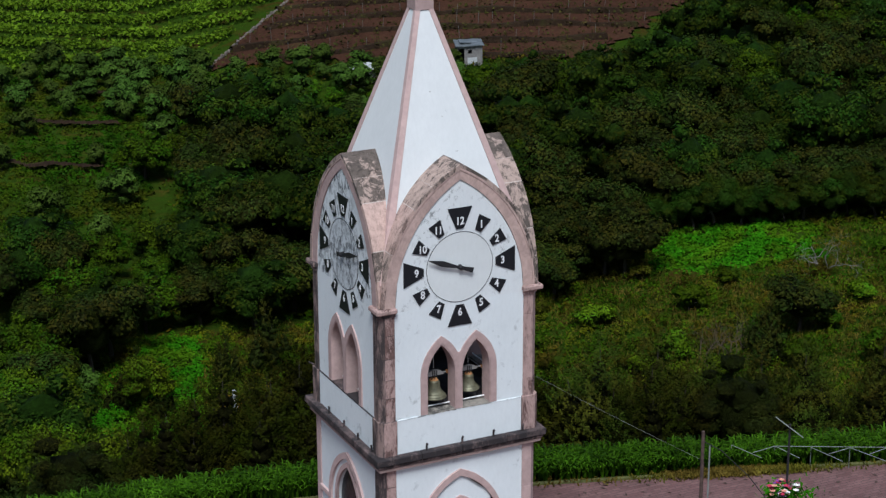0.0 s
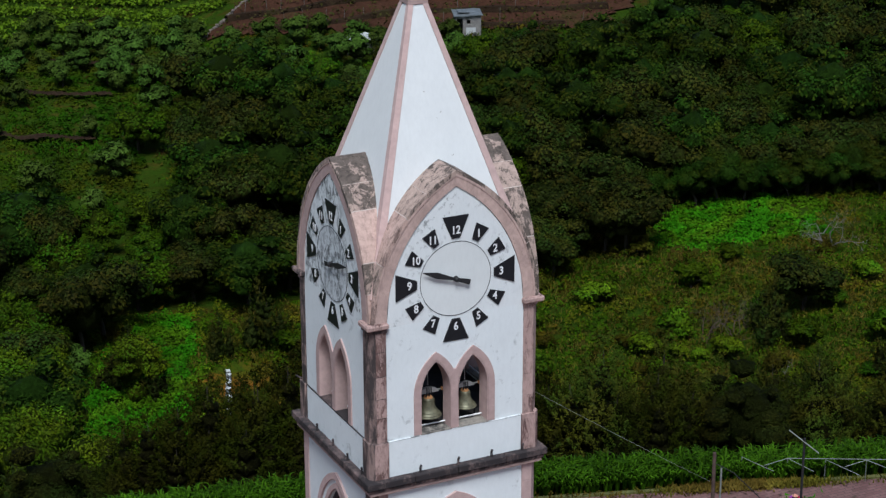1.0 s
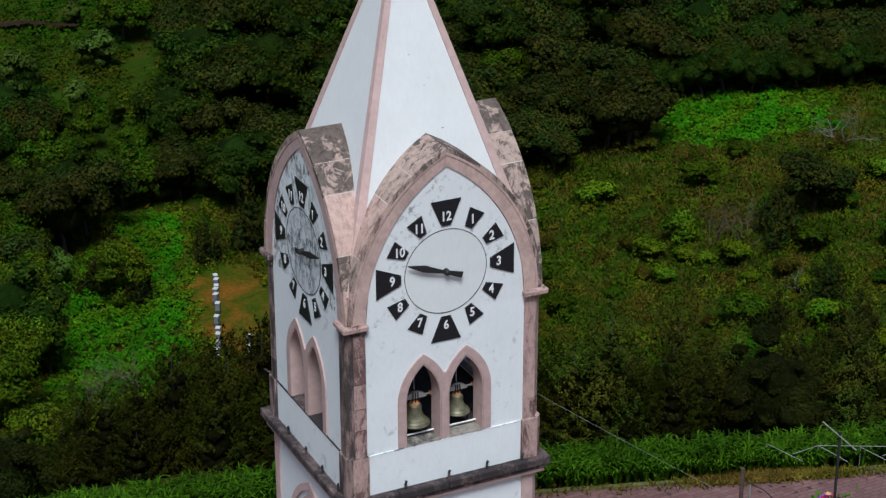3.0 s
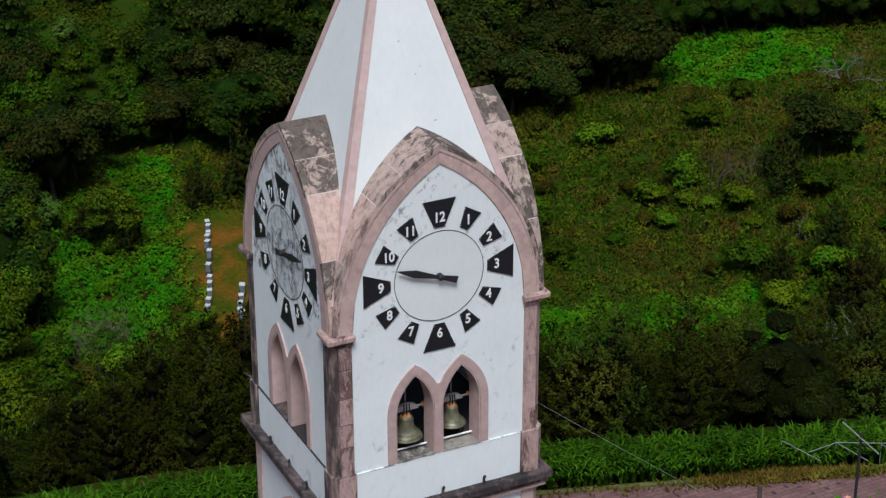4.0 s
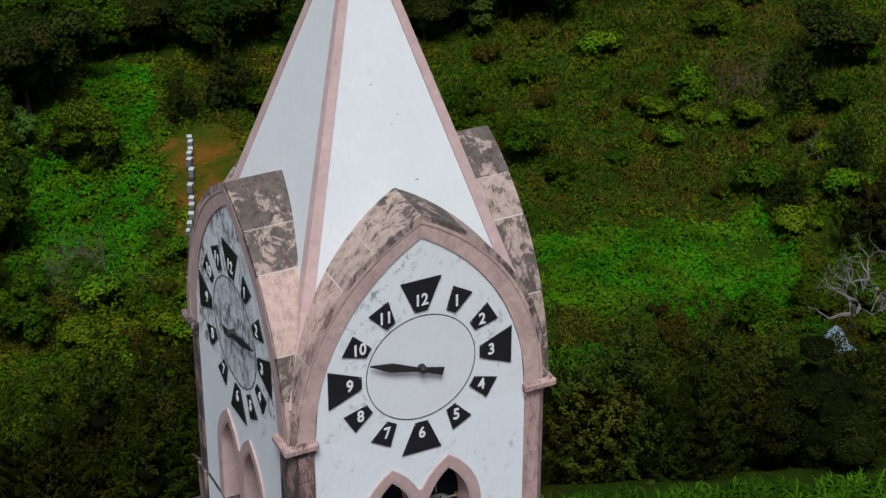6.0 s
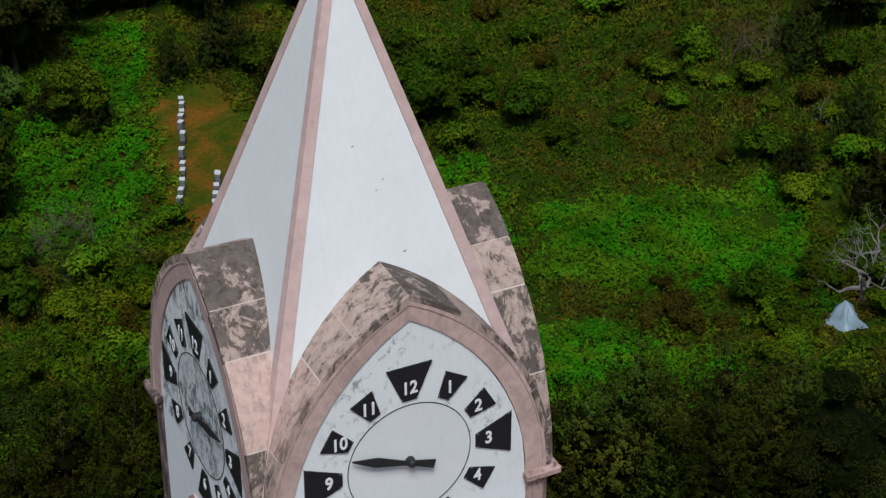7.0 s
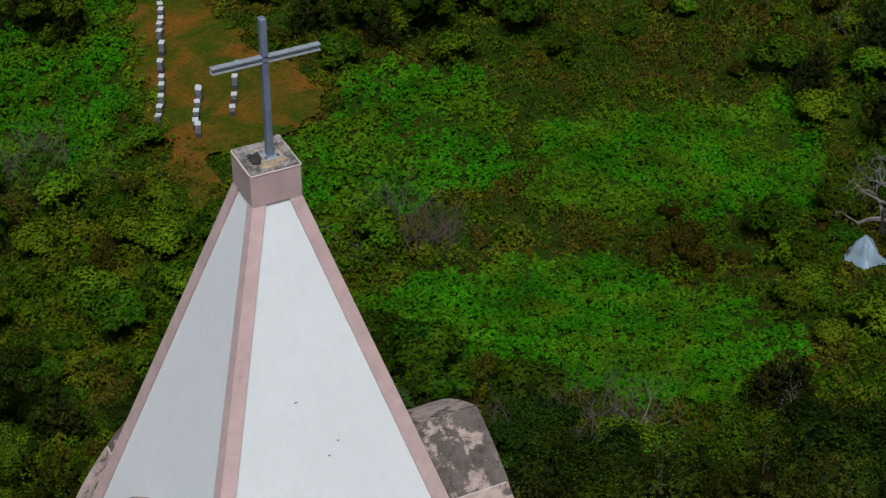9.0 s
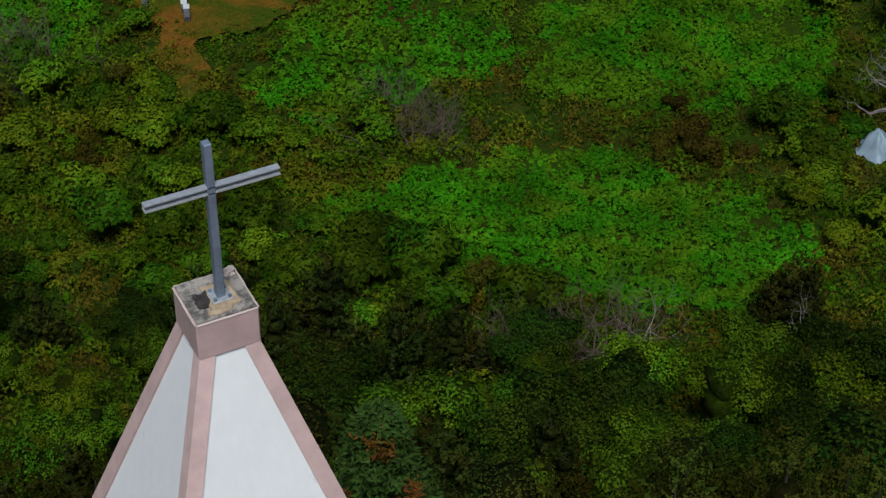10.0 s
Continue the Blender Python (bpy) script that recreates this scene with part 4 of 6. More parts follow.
def tree(name, seed, height, rx, rz, blobs, n, size, mat, label, category="tree", group="", aspect=0.62, bark=BARK, low=0.6, spray=False, peak=0.0, blob=0.42):
    r = np.random.default_rng(seed)
    e = thing(name, label=label, category=category, group=group)
    z0 = height - rz
    pos, nrm, cs, br, bulge = clumps(r, n, rx, rz, blobs, rx * blob, z0, low)
    for p in (pos, cs):
        p[:, :2] *= 1 - peak * np.clip((p[:, 2:] - z0) / rz, 0, 1)
    out = pos - np.array([0, 0, z0 - 0.5 * rz])
    out = out / (np.linalg.norm(out, axis=1, keepdims=True) + 1e-6) + np.array([0, 0, 1.1])
    leaf_cards("crown", pos, nrm, size * r.uniform(0.7, 1.25, n), aspect, mat, seed, e, out if spray else None, bulge)
    # darkened lumps stand for the shade between the leaves
    leaf_mass("leaf_mass", np.concatenate([cs, [[0, 0, z0], [0, 0, z0 + 0.3 * rz]]]), np.concatenate([br * 0.71, [0.62 * min(rx, rz), 0.5 * min(rx, rz)]]), SHADED_MASS[mat], e, seed)
    bm = bmesh.new()
    t0 = max(0.05, 0.03 * height)
    fork = max(0.35 * height, z0 - rz * 0.6)
    bend = r.normal(0, 0.06 * height, 2)
    tube(bm, [(0, 0, -0.6), (bend[0] * 0.3, bend[1] * 0.3, fork * 0.5), (bend[0], bend[1], fork)], [t0 * 1.3, t0, t0 * 0.75], 6)
    for c in cs[: min(8, len(cs))]:
        m = Vector((bend[0], bend[1], fork)).lerp(Vector(c), 0.5) 
        tube(bm, [(bend[0], bend[1], fork * 0.92), m, m.lerp(Vector(c), 0.7)], [t0 * 0.5, t0 * 0.3, t0 * 0.1], 5)
    part("trunk", bm, bark, e)
    return e


def heath(name, seed, height, rx, peaks, sprays, per, size, mat, label, group):
    """A heath tree: several peaked heads set all over with upright feathery sprays."""
    r = np.random.default_rng(seed)
    e = thing(name, label=label, category="tree", group=group)
    P, N, A, B, lump_c, lump_r = [], [], [], [], [], []
    bm = bmesh.new()
    t0 = max(0.05, 0.022 * height)
    tube(bm, [(0, 0, -0.6), (0.05, 0.0, height * 0.18), (0.0, 0.08, height * 0.36)], [t0 * 1.4, t0, t0 * 0.8], 6)
    for k in range(peaks):
        a = 2.4 * k + r.uniform(-0.4, 0.4)
        off = rx * 0.62 * math.sqrt(k / max(1, peaks - 1)) * r.uniform(0.8, 1.1)
        ox, oy = off * math.cos(a), off * math.sin(a)
        top = height * (1.0 if k == 0 else r.uniform(0.52, 0.84))
        foot = height * r.uniform(0.06, 0.16)
        R = rx * r.uniform(0.42, 0.56)
        tube(bm, [(0, 0.05, height * 0.3), (ox * 0.8, oy * 0.8, (foot + top) * 0.5), (ox, oy, top * 0.93)], [t0 * 0.6, t0 * 0.4, t0 * 0.1], 5)

        def girth(u):
            return R * (1 - u ** 1.7) ** 0.75 * np.clip(0.55 + 1.8 * u, 0, 1)
        n = int(sprays * r.uniform(0.85, 1.15))
        u = r.uniform(0.0, 1.0, n) ** 0.9
        b = r.uniform(0, 6.283, n)
        g = girth(u) * r.uniform(0.45, 1.05, n) ** 0.7
        base = np.stack([ox + g * np.cos(b), oy + g * np.sin(b), foot + (top - foot) * u], 1)
        axis = np.stack([0.55 * np.cos(b), 0.55 * np.sin(b), 0.55 + 0.6 * u], 1) + 0.18 * r.normal(size=(n, 3))
        axis /= np.linalg.norm(axis, axis=1, keepdims=True)
        long = r.uniform(0.06, 0.12, n) * height
        s = r.uniform(-0.15, 1.0, (n, per))
        wide = 0.30 * long[:, None] * (1.05 - s) ** 0.8
        jit = r.normal(size=(n, per, 3)) * 0.42
        p = base[:, None] + axis[:, None] * (s * long[:, None])[..., None] + jit * wide[..., None]
        P.append(p.reshape(-1, 3))
        N.append((jit + 0.5 * np.stack([np.cos(b), np.sin(b), np.full(n, 0.9)], 1)[:, None]).reshape(-1, 3))
        A.append(np.repeat(axis, per, 0))
        B.append((np.stack([np.cos(b), np.sin(b), 0.25 + 1.1 * u ** 2], 1)[:, None] + 0.7 * axis[:, None] * s[..., None] + 0.5 * jit).reshape(-1, 3))
        for v in (0.22, 0.36, 0.50, 0.64, 0.76):
            lump_c.append((ox, oy, foot + (top - foot) * v))
            lump_r.append(float(girth(np.array(v))) * 0.50)
    P, N, A, B = np.concatenate(P), np.concatenate(N), np.concatenate(A), np.concatenate(B)
    leaf_cards("crown", P, N, size * r.uniform(0.6, 1.4, len(P)), 0.5, mat, seed, e, A, B)
    leaf_mass("leaf_mass", lump_c, lump_r, SHADED_MASS[mat], e, seed)
    part("trunk", bm, BARK, e)
    return e


def branches(r, bm, p, d, length, radius, depth, droop=0.0, spread=0.7):
    """A limb that forks and tapers."""
    pts, rad = [p.copy()], [radius]
    for i in range(3):
        d = (d + Vector(r.normal(0, 0.32, 3)) + Vector((0, 0, 0.06 - droop))).normalized()
        p = p + d * length / 3
        pts.append(p.copy())
        rad.append(radius * (1 - 0.17 * (i + 1)))
    tube(bm, pts, rad, 5 if depth > 1 else 4)
    if depth > 0:
        for k in range(int(r.integers(2, 4))):
            nd = (d + Vector(r.normal(0, spread, 3)) + Vector((0, 0, 0.15))).normalized()
            branches(r, bm, p.copy(), nd, length * r.uniform(0.6, 0.85), rad[-1] * 0.85, depth - 1, droop, spread)


def bare_tree(name, seed, stems, length, radius, depth, mat, label, spread=0.6, lean=0.45, bole=0.0):
    r = np.random.default_rng(seed)
    e = thing(name, label=label, category="dead tree")
    for s in range(stems):
        bm = bmesh.new()
        a = r.uniform(0, 6.28)
        d = Vector((math.cos(a) * lean, math.sin(a) * lean, 1)).normalized()
        branches(r, bm, Vector((0.1 * math.cos(a), 0.1 * math.sin(a), -0.3)), d, length, radius, depth, 0, spread)
        part("limb", bm, mat, e)
    if bole:
        part("trunk", tube(bmesh.new(), [(0, 0, -0.4), (0.06, 0.02, 0.5 * bole), (0.02, 0.06, bole)], [0.17, 0.13, 0.10], 8), BARK, e, "dark brown lower trunk")
        for limb in e.children[:stems]:
            limb.location.z = bole * 0.85
    return e


def put(e, x, y, s=1.0, rz=0.0, dz=0.0, flat=1.0):
    e.matrix_basis = Matrix.Translation((x, y, float(land(x, y)) + dz)) @ Matrix.Rotation(rz, 4, "Z") @ Matrix.Diagonal((s, s, s * flat, 1))
    return e


def plant_all(template, spots, r, lo, hi, dz=0.0):
    """The template stands at the first place, copies of it at the others."""
    first = True
    for x, y in spots:
        s, a = r.uniform(lo, hi), r.uniform(0, 6.28)
        if first:
            put(template, x, y, s, a, dz, r.uniform(0.85, 1.15))
            first = False
        else:
            m = Matrix.Translation((x, y, float(land(x, y)) + dz)) @ Matrix.Rotation(a, 4, "Z")
            c = copy_thing(template, m)
            c.scale = (s, s, s * r.uniform(0.85, 1.15))


def scatter(outline, spacing, seed, tries=4000, keep=None, ragged=0.8):
    """Places in an outline, no two nearer than the spacing."""
    r = np.random.default_rng(seed)
    px, py = [p[0] for p in outline], [p[1] for p in outline]
    x, y = r.uniform(min(px), max(px), tries), r.uniform(min(py), max(py), tries)
    ok = within(outline, x, y, ragged, seed) & corridor(x, y, 3)
    out = []
    for a, b in zip(x[ok], y[ok]):
        if keep is not None and not keep(a, b):
            continue
        if all((a - c) ** 2 + (b - d) ** 2 > spacing * spacing for c, d in out):
            out.append((a, b))
    return out


FIELD_FAR = [(60.5, 89), (72, 82.5), (67.5, 75.5), (57.5, 80)]
FIELD_EAST = [(36.4, 60), (47.8, 56), (44.4, 46), (36.5, 48.5), (32, 53)]
FIELD_NEAR = [(19.5, 48.5), (25, 49.5), (31.5, 48.5), (35, 42.5), (36, 37.5), (31.5, 32.5), (27, 35.5), (22, 41)]
FIELD_WEST = [(10, 67.5), (11.5, 77), (22.5, 92), (25.5, 90), (21.5, 80), (18, 67.5), (15.5, 63.5)]
FIELD_MID = [(22, 54), (21, 60), (28, 65), (30.5, 70), (36, 65), (32.5, 55.5), (26.5, 55)]
MEADOW = [(10, 105), (27.5, 107), (31, 120), (41, 136), (46, 146), (26, 156), (8, 142), (3, 108)]
CLEAR = [(19.4, 63.4), (18.8, 68), (22.6, 81), (26.0, 80.5), (26.4, 74), (28.2, 67.5), (25, 63.6)]
FIELDS = [FIELD_FAR, FIELD_EAST, FIELD_NEAR, FIELD_WEST, FIELD_MID, CLEAR]


def open_ground(x, y):
    if (x - 42.0) ** 2 + (y - 41.5) ** 2 < 4.5 or (x - 41.0) ** 2 + (y - 40.2) ** 2 < 3.0:
        return False
    return not any(bool(within(f, np.array([x]), np.array([y]))[0]) for f in FIELDS)


PATHWAY = [(18.2, 58.6), (18.1, 62), (19.0, 64.6), (20.8, 64.2), (19.9, 61), (19.6, 58.6)]
TURF = [(16.8, 50.5), (18.6, 51), (19.4, 47.5), (18.8, 45.5), (17.4, 46.5)]
draped("worn_path", PATHWAY, CLEARING, 0.22, "worn rusty path leading up to the hives", 0.2, 0.4)
draped("clearing_turf", CLEAR, CLEARING, 0.22, "worn rusty turf clearing between white hives", 0.13, 0.5)


def swell(x, y):
    """Mounds and hollows of low growth, about -0.6 to 0.6."""
    a = np.sin(x * 1.7 + 1.3 * np.sin(y * 0.9)) * np.sin(y * 1.9 + 1.1 * np.sin(x * 1.2 + 2.0))
    b = np.sin(x * 4.1 + y * 1.7 + 1.5 * np.sin(y * 2.3)) * np.sin(y * 4.6 - x * 1.1 + 1.2 * np.sin(x * 2.9))
    return 0.38 * a + 0.22 * b


def cover(name, outline, plants, leaves, size, wide, tall, mat, label, seed, aspect=0.6, bare=0.0, ragged=0.9, category="plants", avoid=()):
    """Low plants over part of the land: domes of leaves, taller and denser in drifts."""
    r = np.random.default_rng(seed)
    px, py = [p[0] for p in outline], [p[1] for p in outline]
    n = int((max(px) - min(px)) * (max(py) - min(py)) * plants)
    x, y = r.uniform(min(px), max(px), n), r.uniform(min(py), max(py), n)
    ok = within(outline, x, y, ragged, seed, 0.25) & corridor(x, y, 5)
    for a in avoid:
        ok &= ~within(a, x, y, ragged * 0.5, seed, 0.25)
    ok &= swell(x, y) + 0.12 * r.normal(size=n) > -0.6 + bare
    x, y = x[ok], y[ok]
    k = len(x)
    wave = np.clip(0.62 + 1.0 * swell(x, y), 0.15, 1.5)
    rad = wide * r.uniform(0.6, 1.4, k) * (0.6 + 0.5 * wave)
    hgt = tall * wave * r.uniform(0.65, 1.3, k)
    c = np.stack([x, y, land(x, y) + 0.05], 1)
    q = r.normal(size=(k, leaves, 3))
    q[..., 2] = np.abs(q[..., 2]) * 1.5 + 0.1
    q /= np.linalg.norm(q, axis=2, keepdims=True)
    body = np.stack([rad, rad, hgt], 1)[:, None]
    p = c[:, None] + q * body * r.uniform(0.72, 1.08, (k, leaves, 1))
    nr = q + 0.45 * r.normal(size=q.shape) + np.array([0, 0, 0.4])
    ob = leaf_cards(name, p.reshape(-1, 3), nr.reshape(-1, 3), size * r.uniform(0.6, 1.4, k * leaves), aspect, mat, seed, None, None, (0.75 * q + np.array([0, 0, 0.55])).reshape(-1, 3))
    return tagged(ob, label, category, kind="stuff")


def grass(name, outline, per_m2, size, tall, mat, label, seed, aspect=0.12, bare=0.0, avoid=()):
    """Upright blades in drifts and tufts."""
    r = np.random.default_rng(seed)
    px, py = [p[0] for p in outline], [p[1] for p in outline]
    n = int((max(px) - min(px)) * (max(py) - min(py)) * per_m2)
    x, y = r.uniform(min(px), max(px), n), r.uniform(min(py), max(py), n)
    ok = within(outline, x, y, 0.9, seed) & corridor(x, y, 5)
    for a in avoid:
        ok &= ~within(a, x, y, 0.4, seed)
    drift = np.array([noise.noise(Vector((a * 0.22, b * 0.22, seed))) for a, b in zip(x, y)])
    ok &= drift + 0.5 * swell(x, y) + 0.1 * r.normal(size=n) > -0.5 + bare
    x, y = x[ok], y[ok]
    n = len(x)
    z = land(x, y) + 0.08 + tall * np.clip(0.5 + swell(x, y), 0.1, 1.3) * r.uniform(0.1, 1.0, n)
    up = np.array([0, 0, 1.0]) + 0.5 * r.normal(size=(n, 3))
    ob = leaf_cards(name, np.stack([x, y, z], 1), r.normal(size=(n, 3)) * np.array([1, 1, 0.2]), size * r.uniform(0.55, 1.45, n), aspect, mat, seed, None, up, np.array([0, 0, 1.0]) + 0.5 * r.normal(size=(n, 3)))
    return tagged(ob, label, "grass", kind="stuff")


cover("crop_plants", FIELD_EAST, 24, 15, 0.125, 0.16, 0.46, LEAF_CROP, "dense bright green leafy crop in a small field", 21, 0.7, -0.1)
cover("crop_plants", FIELD_NEAR, 26, 14, 0.115, 0.15, 0.40, LEAF_CROP, "dense bright green leafy crop below the slope", 22, 0.7, -0.1)
cover("crop_plants", FIELD_FAR, 16, 9, 0.20, 0.20, 0.4, LEAF_CROP, "bright green crop field below the wood", 23, 0.75, -0.2)
cover("crop_plants", FIELD_WEST, 13, 15, 0.14, 0.22, 0.65, LEAF_CROP, "bright green leafy plot beside the hives", 24, 0.7, -0.1)
cover("crop_plants", FIELD_MID, 12, 15, 0.14, 0.22, 0.55, LEAF_CROP, "green leafy plants beside the hive clearing", 25, 0.7)
cover("meadow_plants", MEADOW, 4.0, 12, 0.26, 0.42, 0.5, LEAF_MEADOW, "green overgrown terrace meadow", 26, 0.5, 0.1)
SCRUB = [(-2, 40), (16, 29), (24, 22), (34, 20), (45, 26), (62, 52), (80, 70), (80, 80), (60, 90), (40, 88), (22, 92), (5, 90), (0, 62)]
cover("weeds", SCRUB, 5.0, 14, 0.15, 0.40, 0.40, LEAF_WEED, "tangled low weeds and brambles", 27, 0.5, 0.0, avoid=FIELDS)
cover("weeds", SCRUB, 0.9, 42, 0.15, 0.55, 0.95, LEAF_TANGLE, "yellowish green bramble tangles in the scrub", 35, 0.55, 0.62, avoid=FIELDS)
cover("weeds", [(8, 50), (12, 61), (17.6, 64), (19.6, 58), (24.5, 55.5), (27.5, 51), (24, 49.5), (19.5, 46.5), (14, 45)], 2.2, 38, 0.145, 0.52, 1.0, LEAF_TANGLE, "yellow-green bramble thicket above the slope", 38, 0.6, 0.05, avoid=(PATHWAY, TURF))
cover("weeds", [(19.0, 66.6), (18.4, 68), (22.4, 81.6), (26.4, 81.4), (27.0, 74), (28.8, 67.5), (25, 62.8), (19, 63)], 4.0, 12, 0.13, 0.26, 0.4, LEAF_WEED, "low weeds round the edge of the hive clearing", 39, 0.5, -0.2, 0.6, avoid=(PATHWAY, [(20.2, 64.6), (19.6, 68), (23.2, 80.2), (25.6, 79.8), (25.8, 74), (27.4, 67.5), (24.8, 64.4)],))
grass("dry_grass", SCRUB, 34, 0.26, 0.6, LEAF_STRAW, "dry brown grass between the weeds", 28, 0.12, 0.34, avoid=FIELDS)
SCRUB_EAST = [(44, 63), (46, 85), (56, 92), (57, 80), (67, 75), (80, 74), (66, 58), (52, 52)]
grass("dry_grass", SCRUB_EAST, 34, 0.28, 0.6, LEAF_STRAW, "dry olive grass on the slope", 29, 0.14, 0.22)
cover("lime_plants", [(18.0, 65.5), (21.6, 81.0), (22.9, 81.6), (21.0, 74), (19.4, 66.2)], 5, 22, 0.15, 0.34, 0.95, LEAF_LIME, "strip of yellow-green plants along the hives", 36, 0.6, -0.2, 0.4)
cover("weeds", [(2, 68), (25, 92), (46, 86), (62, 92), (64, 126), (38, 133), (28, 108), (4, 108)], 0.6, 12, 0.30, 0.6, 0.8, LEAF_WEED, "weeds and ferns under the valley wood", 33, 0.5, 0.1, avoid=FIELDS)
cover("weeds", [(26, 104), (38, 126), (44, 146), (66, 132), (74, 126), (80, 116), (62, 116)], 0.8, 12, 0.30, 0.6, 0.9, LEAF_WEED, "rough weeds below the tilled terrace", 34, 0.5, 0.1)
grass("clearing_grass", CLEAR, 26, 0.13, 0.10, LEAF_STRAW, "short dry grass among the hives", 30, 0.25, 0.35)
grass("dry_grass", [(18.0, 57.8), (17.9, 62), (18.6, 64.8), (20.8, 64.4), (19.9, 60.5), (19.4, 57.8)], 30, 0.3, 0.35, LEAF_STRAW, "rusty dry grass on the way to the hives", 31, 0.15, 0.2)
cover("brown_weeds", [(36.4, 51.4), (38.0, 51.8), (39.8, 50.6), (39.2, 48.8), (36.8, 49.2)], 5, 16, 0.13, 0.28, 0.62, LEAF_BROWN, "withered brown patch in the crop field", 40, 0.4, 0.1)
cover("brown_weeds", [(34.5, 47.6), (37.6, 45.4), (38.4, 42.6), (36.2, 42.4), (34.0, 44.6), (30.5, 48.6), (31.5, 49.6)], 4, 16, 0.13, 0.3, 0.5, LEAF_BROWN, "rusty brown weeds along the edge of the crop field", 37, 0.4, 0.0)

for j, (x0, y0, long) in enumerate(((24.5, 137.2, 8.5), (30.5, 143.6, 7.0), (21, 127.5, 7.5))):
    strip = [(x0 + u * long, y0 - 0.45 * u * long + 0.3 * math.sin(9 * u + j)) for u in (0, 0.25, 0.5, 0.75, 1)]
    draped("bare_bank", strip + [(x, y + 0.9) for x, y in strip[::-1]], BANK, 0.55, "bare brown earth bank in the terrace meadow", 0.3, 0.35)

# templates
rr = np.random.default_rng(77)
wood_a = tree("woodland_tree", 1, 5.4, 3.2, 2.7, 20, 2200, 0.21, LEAF_WOOD, "dark green broadleaved tree in the valley wood", group="valley wood", blob=0.36)
wood_b = tree("woodland_tree", 2, 4.4, 2.8, 2.2, 18, 2200, 0.20, LEAF_DARK, "blackish green tree in the valley wood", group="valley wood", blob=0.36)
wood_c = tree("woodland_tree", 3, 4.6, 2.9, 2.3, 20, 2200, 0.20, LEAF_MID, "olive green tree in the valley wood", group="valley wood", blob=0.34)
wood_d = tree("woodland_tree", 17, 4.8, 2.6, 2.3, 20, 3200, 0.17, LEAF_BRIGHT, "bright yellow-green tree beside the plot", group="valley wood", blob=0.36)
pale = tree("pale_leaved_shrub", 4, 2.6, 1.7, 1.2, 12, 800, 0.32, LEAF_PALE, "pale green large-leaved shrub at the wood's edge", "shrub", "pale shrubs", 0.45)
slope_a = heath("slope_tree", 5, 3.2, 1.6, 5, 60, 22, 0.08, LEAF_DARK, "dark heath tree on the slope", "slope thicket")
slope_b = tree("slope_tree", 6, 2.9, 1.6, 1.4, 17, 5200, 0.066, LEAF_WOOD, "green broadleaved tree on the slope", group="slope thicket", blob=0.33, low=0.9)
slope_c = tree("slope_shrub", 7, 2.4, 1.5, 1.15, 15, 4600, 0.066, LEAF_LEAFY, "fresh green leafy shrub on the slope", "shrub", "slope thicket", blob=0.33, low=0.9)
slope_d = tree("slope_shrub", 8, 2.2, 1.35, 1.0, 14, 4200, 0.066, LEAF_LIME, "lime green shrub on the slope", "shrub", "slope thicket", blob=0.33, low=0.9)
slope_e = tree("slope_shrub", 13, 2.0, 1.3, 0.9, 12, 3200, 0.07, LEAF_BROWN, "brown withered shrub on the slope", "shrub", "slope thicket", blob=0.36, aspect=0.4, low=0.9)
scrub_a = tree("scrub_bush", 14, 1.1, 0.95, 0.6, 14, 1100, 0.115, LEAF_MID, "green leafy bush in the scrub", "bush", "scrub", low=0.9, blob=0.36)
scrub_b = tree("scrub_bush", 15, 1.15, 0.9, 0.65, 14, 1100, 0.115, LEAF_LIME, "lime green bush in the scrub", "bush", "scrub", low=0.9, blob=0.36)
scrub_c = tree("scrub_bush", 16, 0.9, 0.95, 0.5, 12, 1000, 0.115, LEAF_BROWN, "olive brown bush in the scrub", "bush", "scrub", 0.4, low=0.9, blob=0.36)
near_a = heath("heath_tree", 9, 6.4, 2.3, 7, 112, 34, 0.066, LEAF_HEATH, "dense dark heath tree behind the strap-leaved border", "trees behind the terrace")
near_b = heath("heath_tree", 10, 5.6, 2.1, 7, 112, 34, 0.066, LEAF_HEATH_DARKER, "dense darker heath tree behind the strap-leaved border", "trees behind the terrace")
near_c = tree("green_tree", 11, 5.2, 2.0, 2.6, 36, 15000, 0.062, LEAF_DARK, "dark green bushy tree behind the strap-leaved border", group="trees behind the terrace", aspect=0.5, low=0.1, blob=0.34)

# valley wood
W1 = [(38, 128), (56, 125), (64, 121), (61, 104), (57, 92), (46, 85.5), (36, 88), (25, 91.5), (29, 102), (33, 112), (31, 122)]
W2 = [(64, 120), (80, 117), (98, 129), (125, 132), (122, 100), (90, 82), (82, 77), (75.5, 81), (73.5, 85), (62, 92), (61, 104)]
W3 = [(1, 68), (9, 71), (10.5, 80), (17, 91), (25, 94.5), (29, 106), (12, 106), (2, 92)]
def clear_of_huts(x, y):
    """No tree close before the hut or the shed."""
    for hx, hy in ((56.5, 131.5), (66.1, 129.3)):
        dx, dy = hx + 17.0, hy + 36.0
        off = abs((x + 17.0) * dy - (y + 36.0) * dx) / math.hypot(dx, dy)
        if off < 3.2 and y > hy - 10:
            return False
    return True


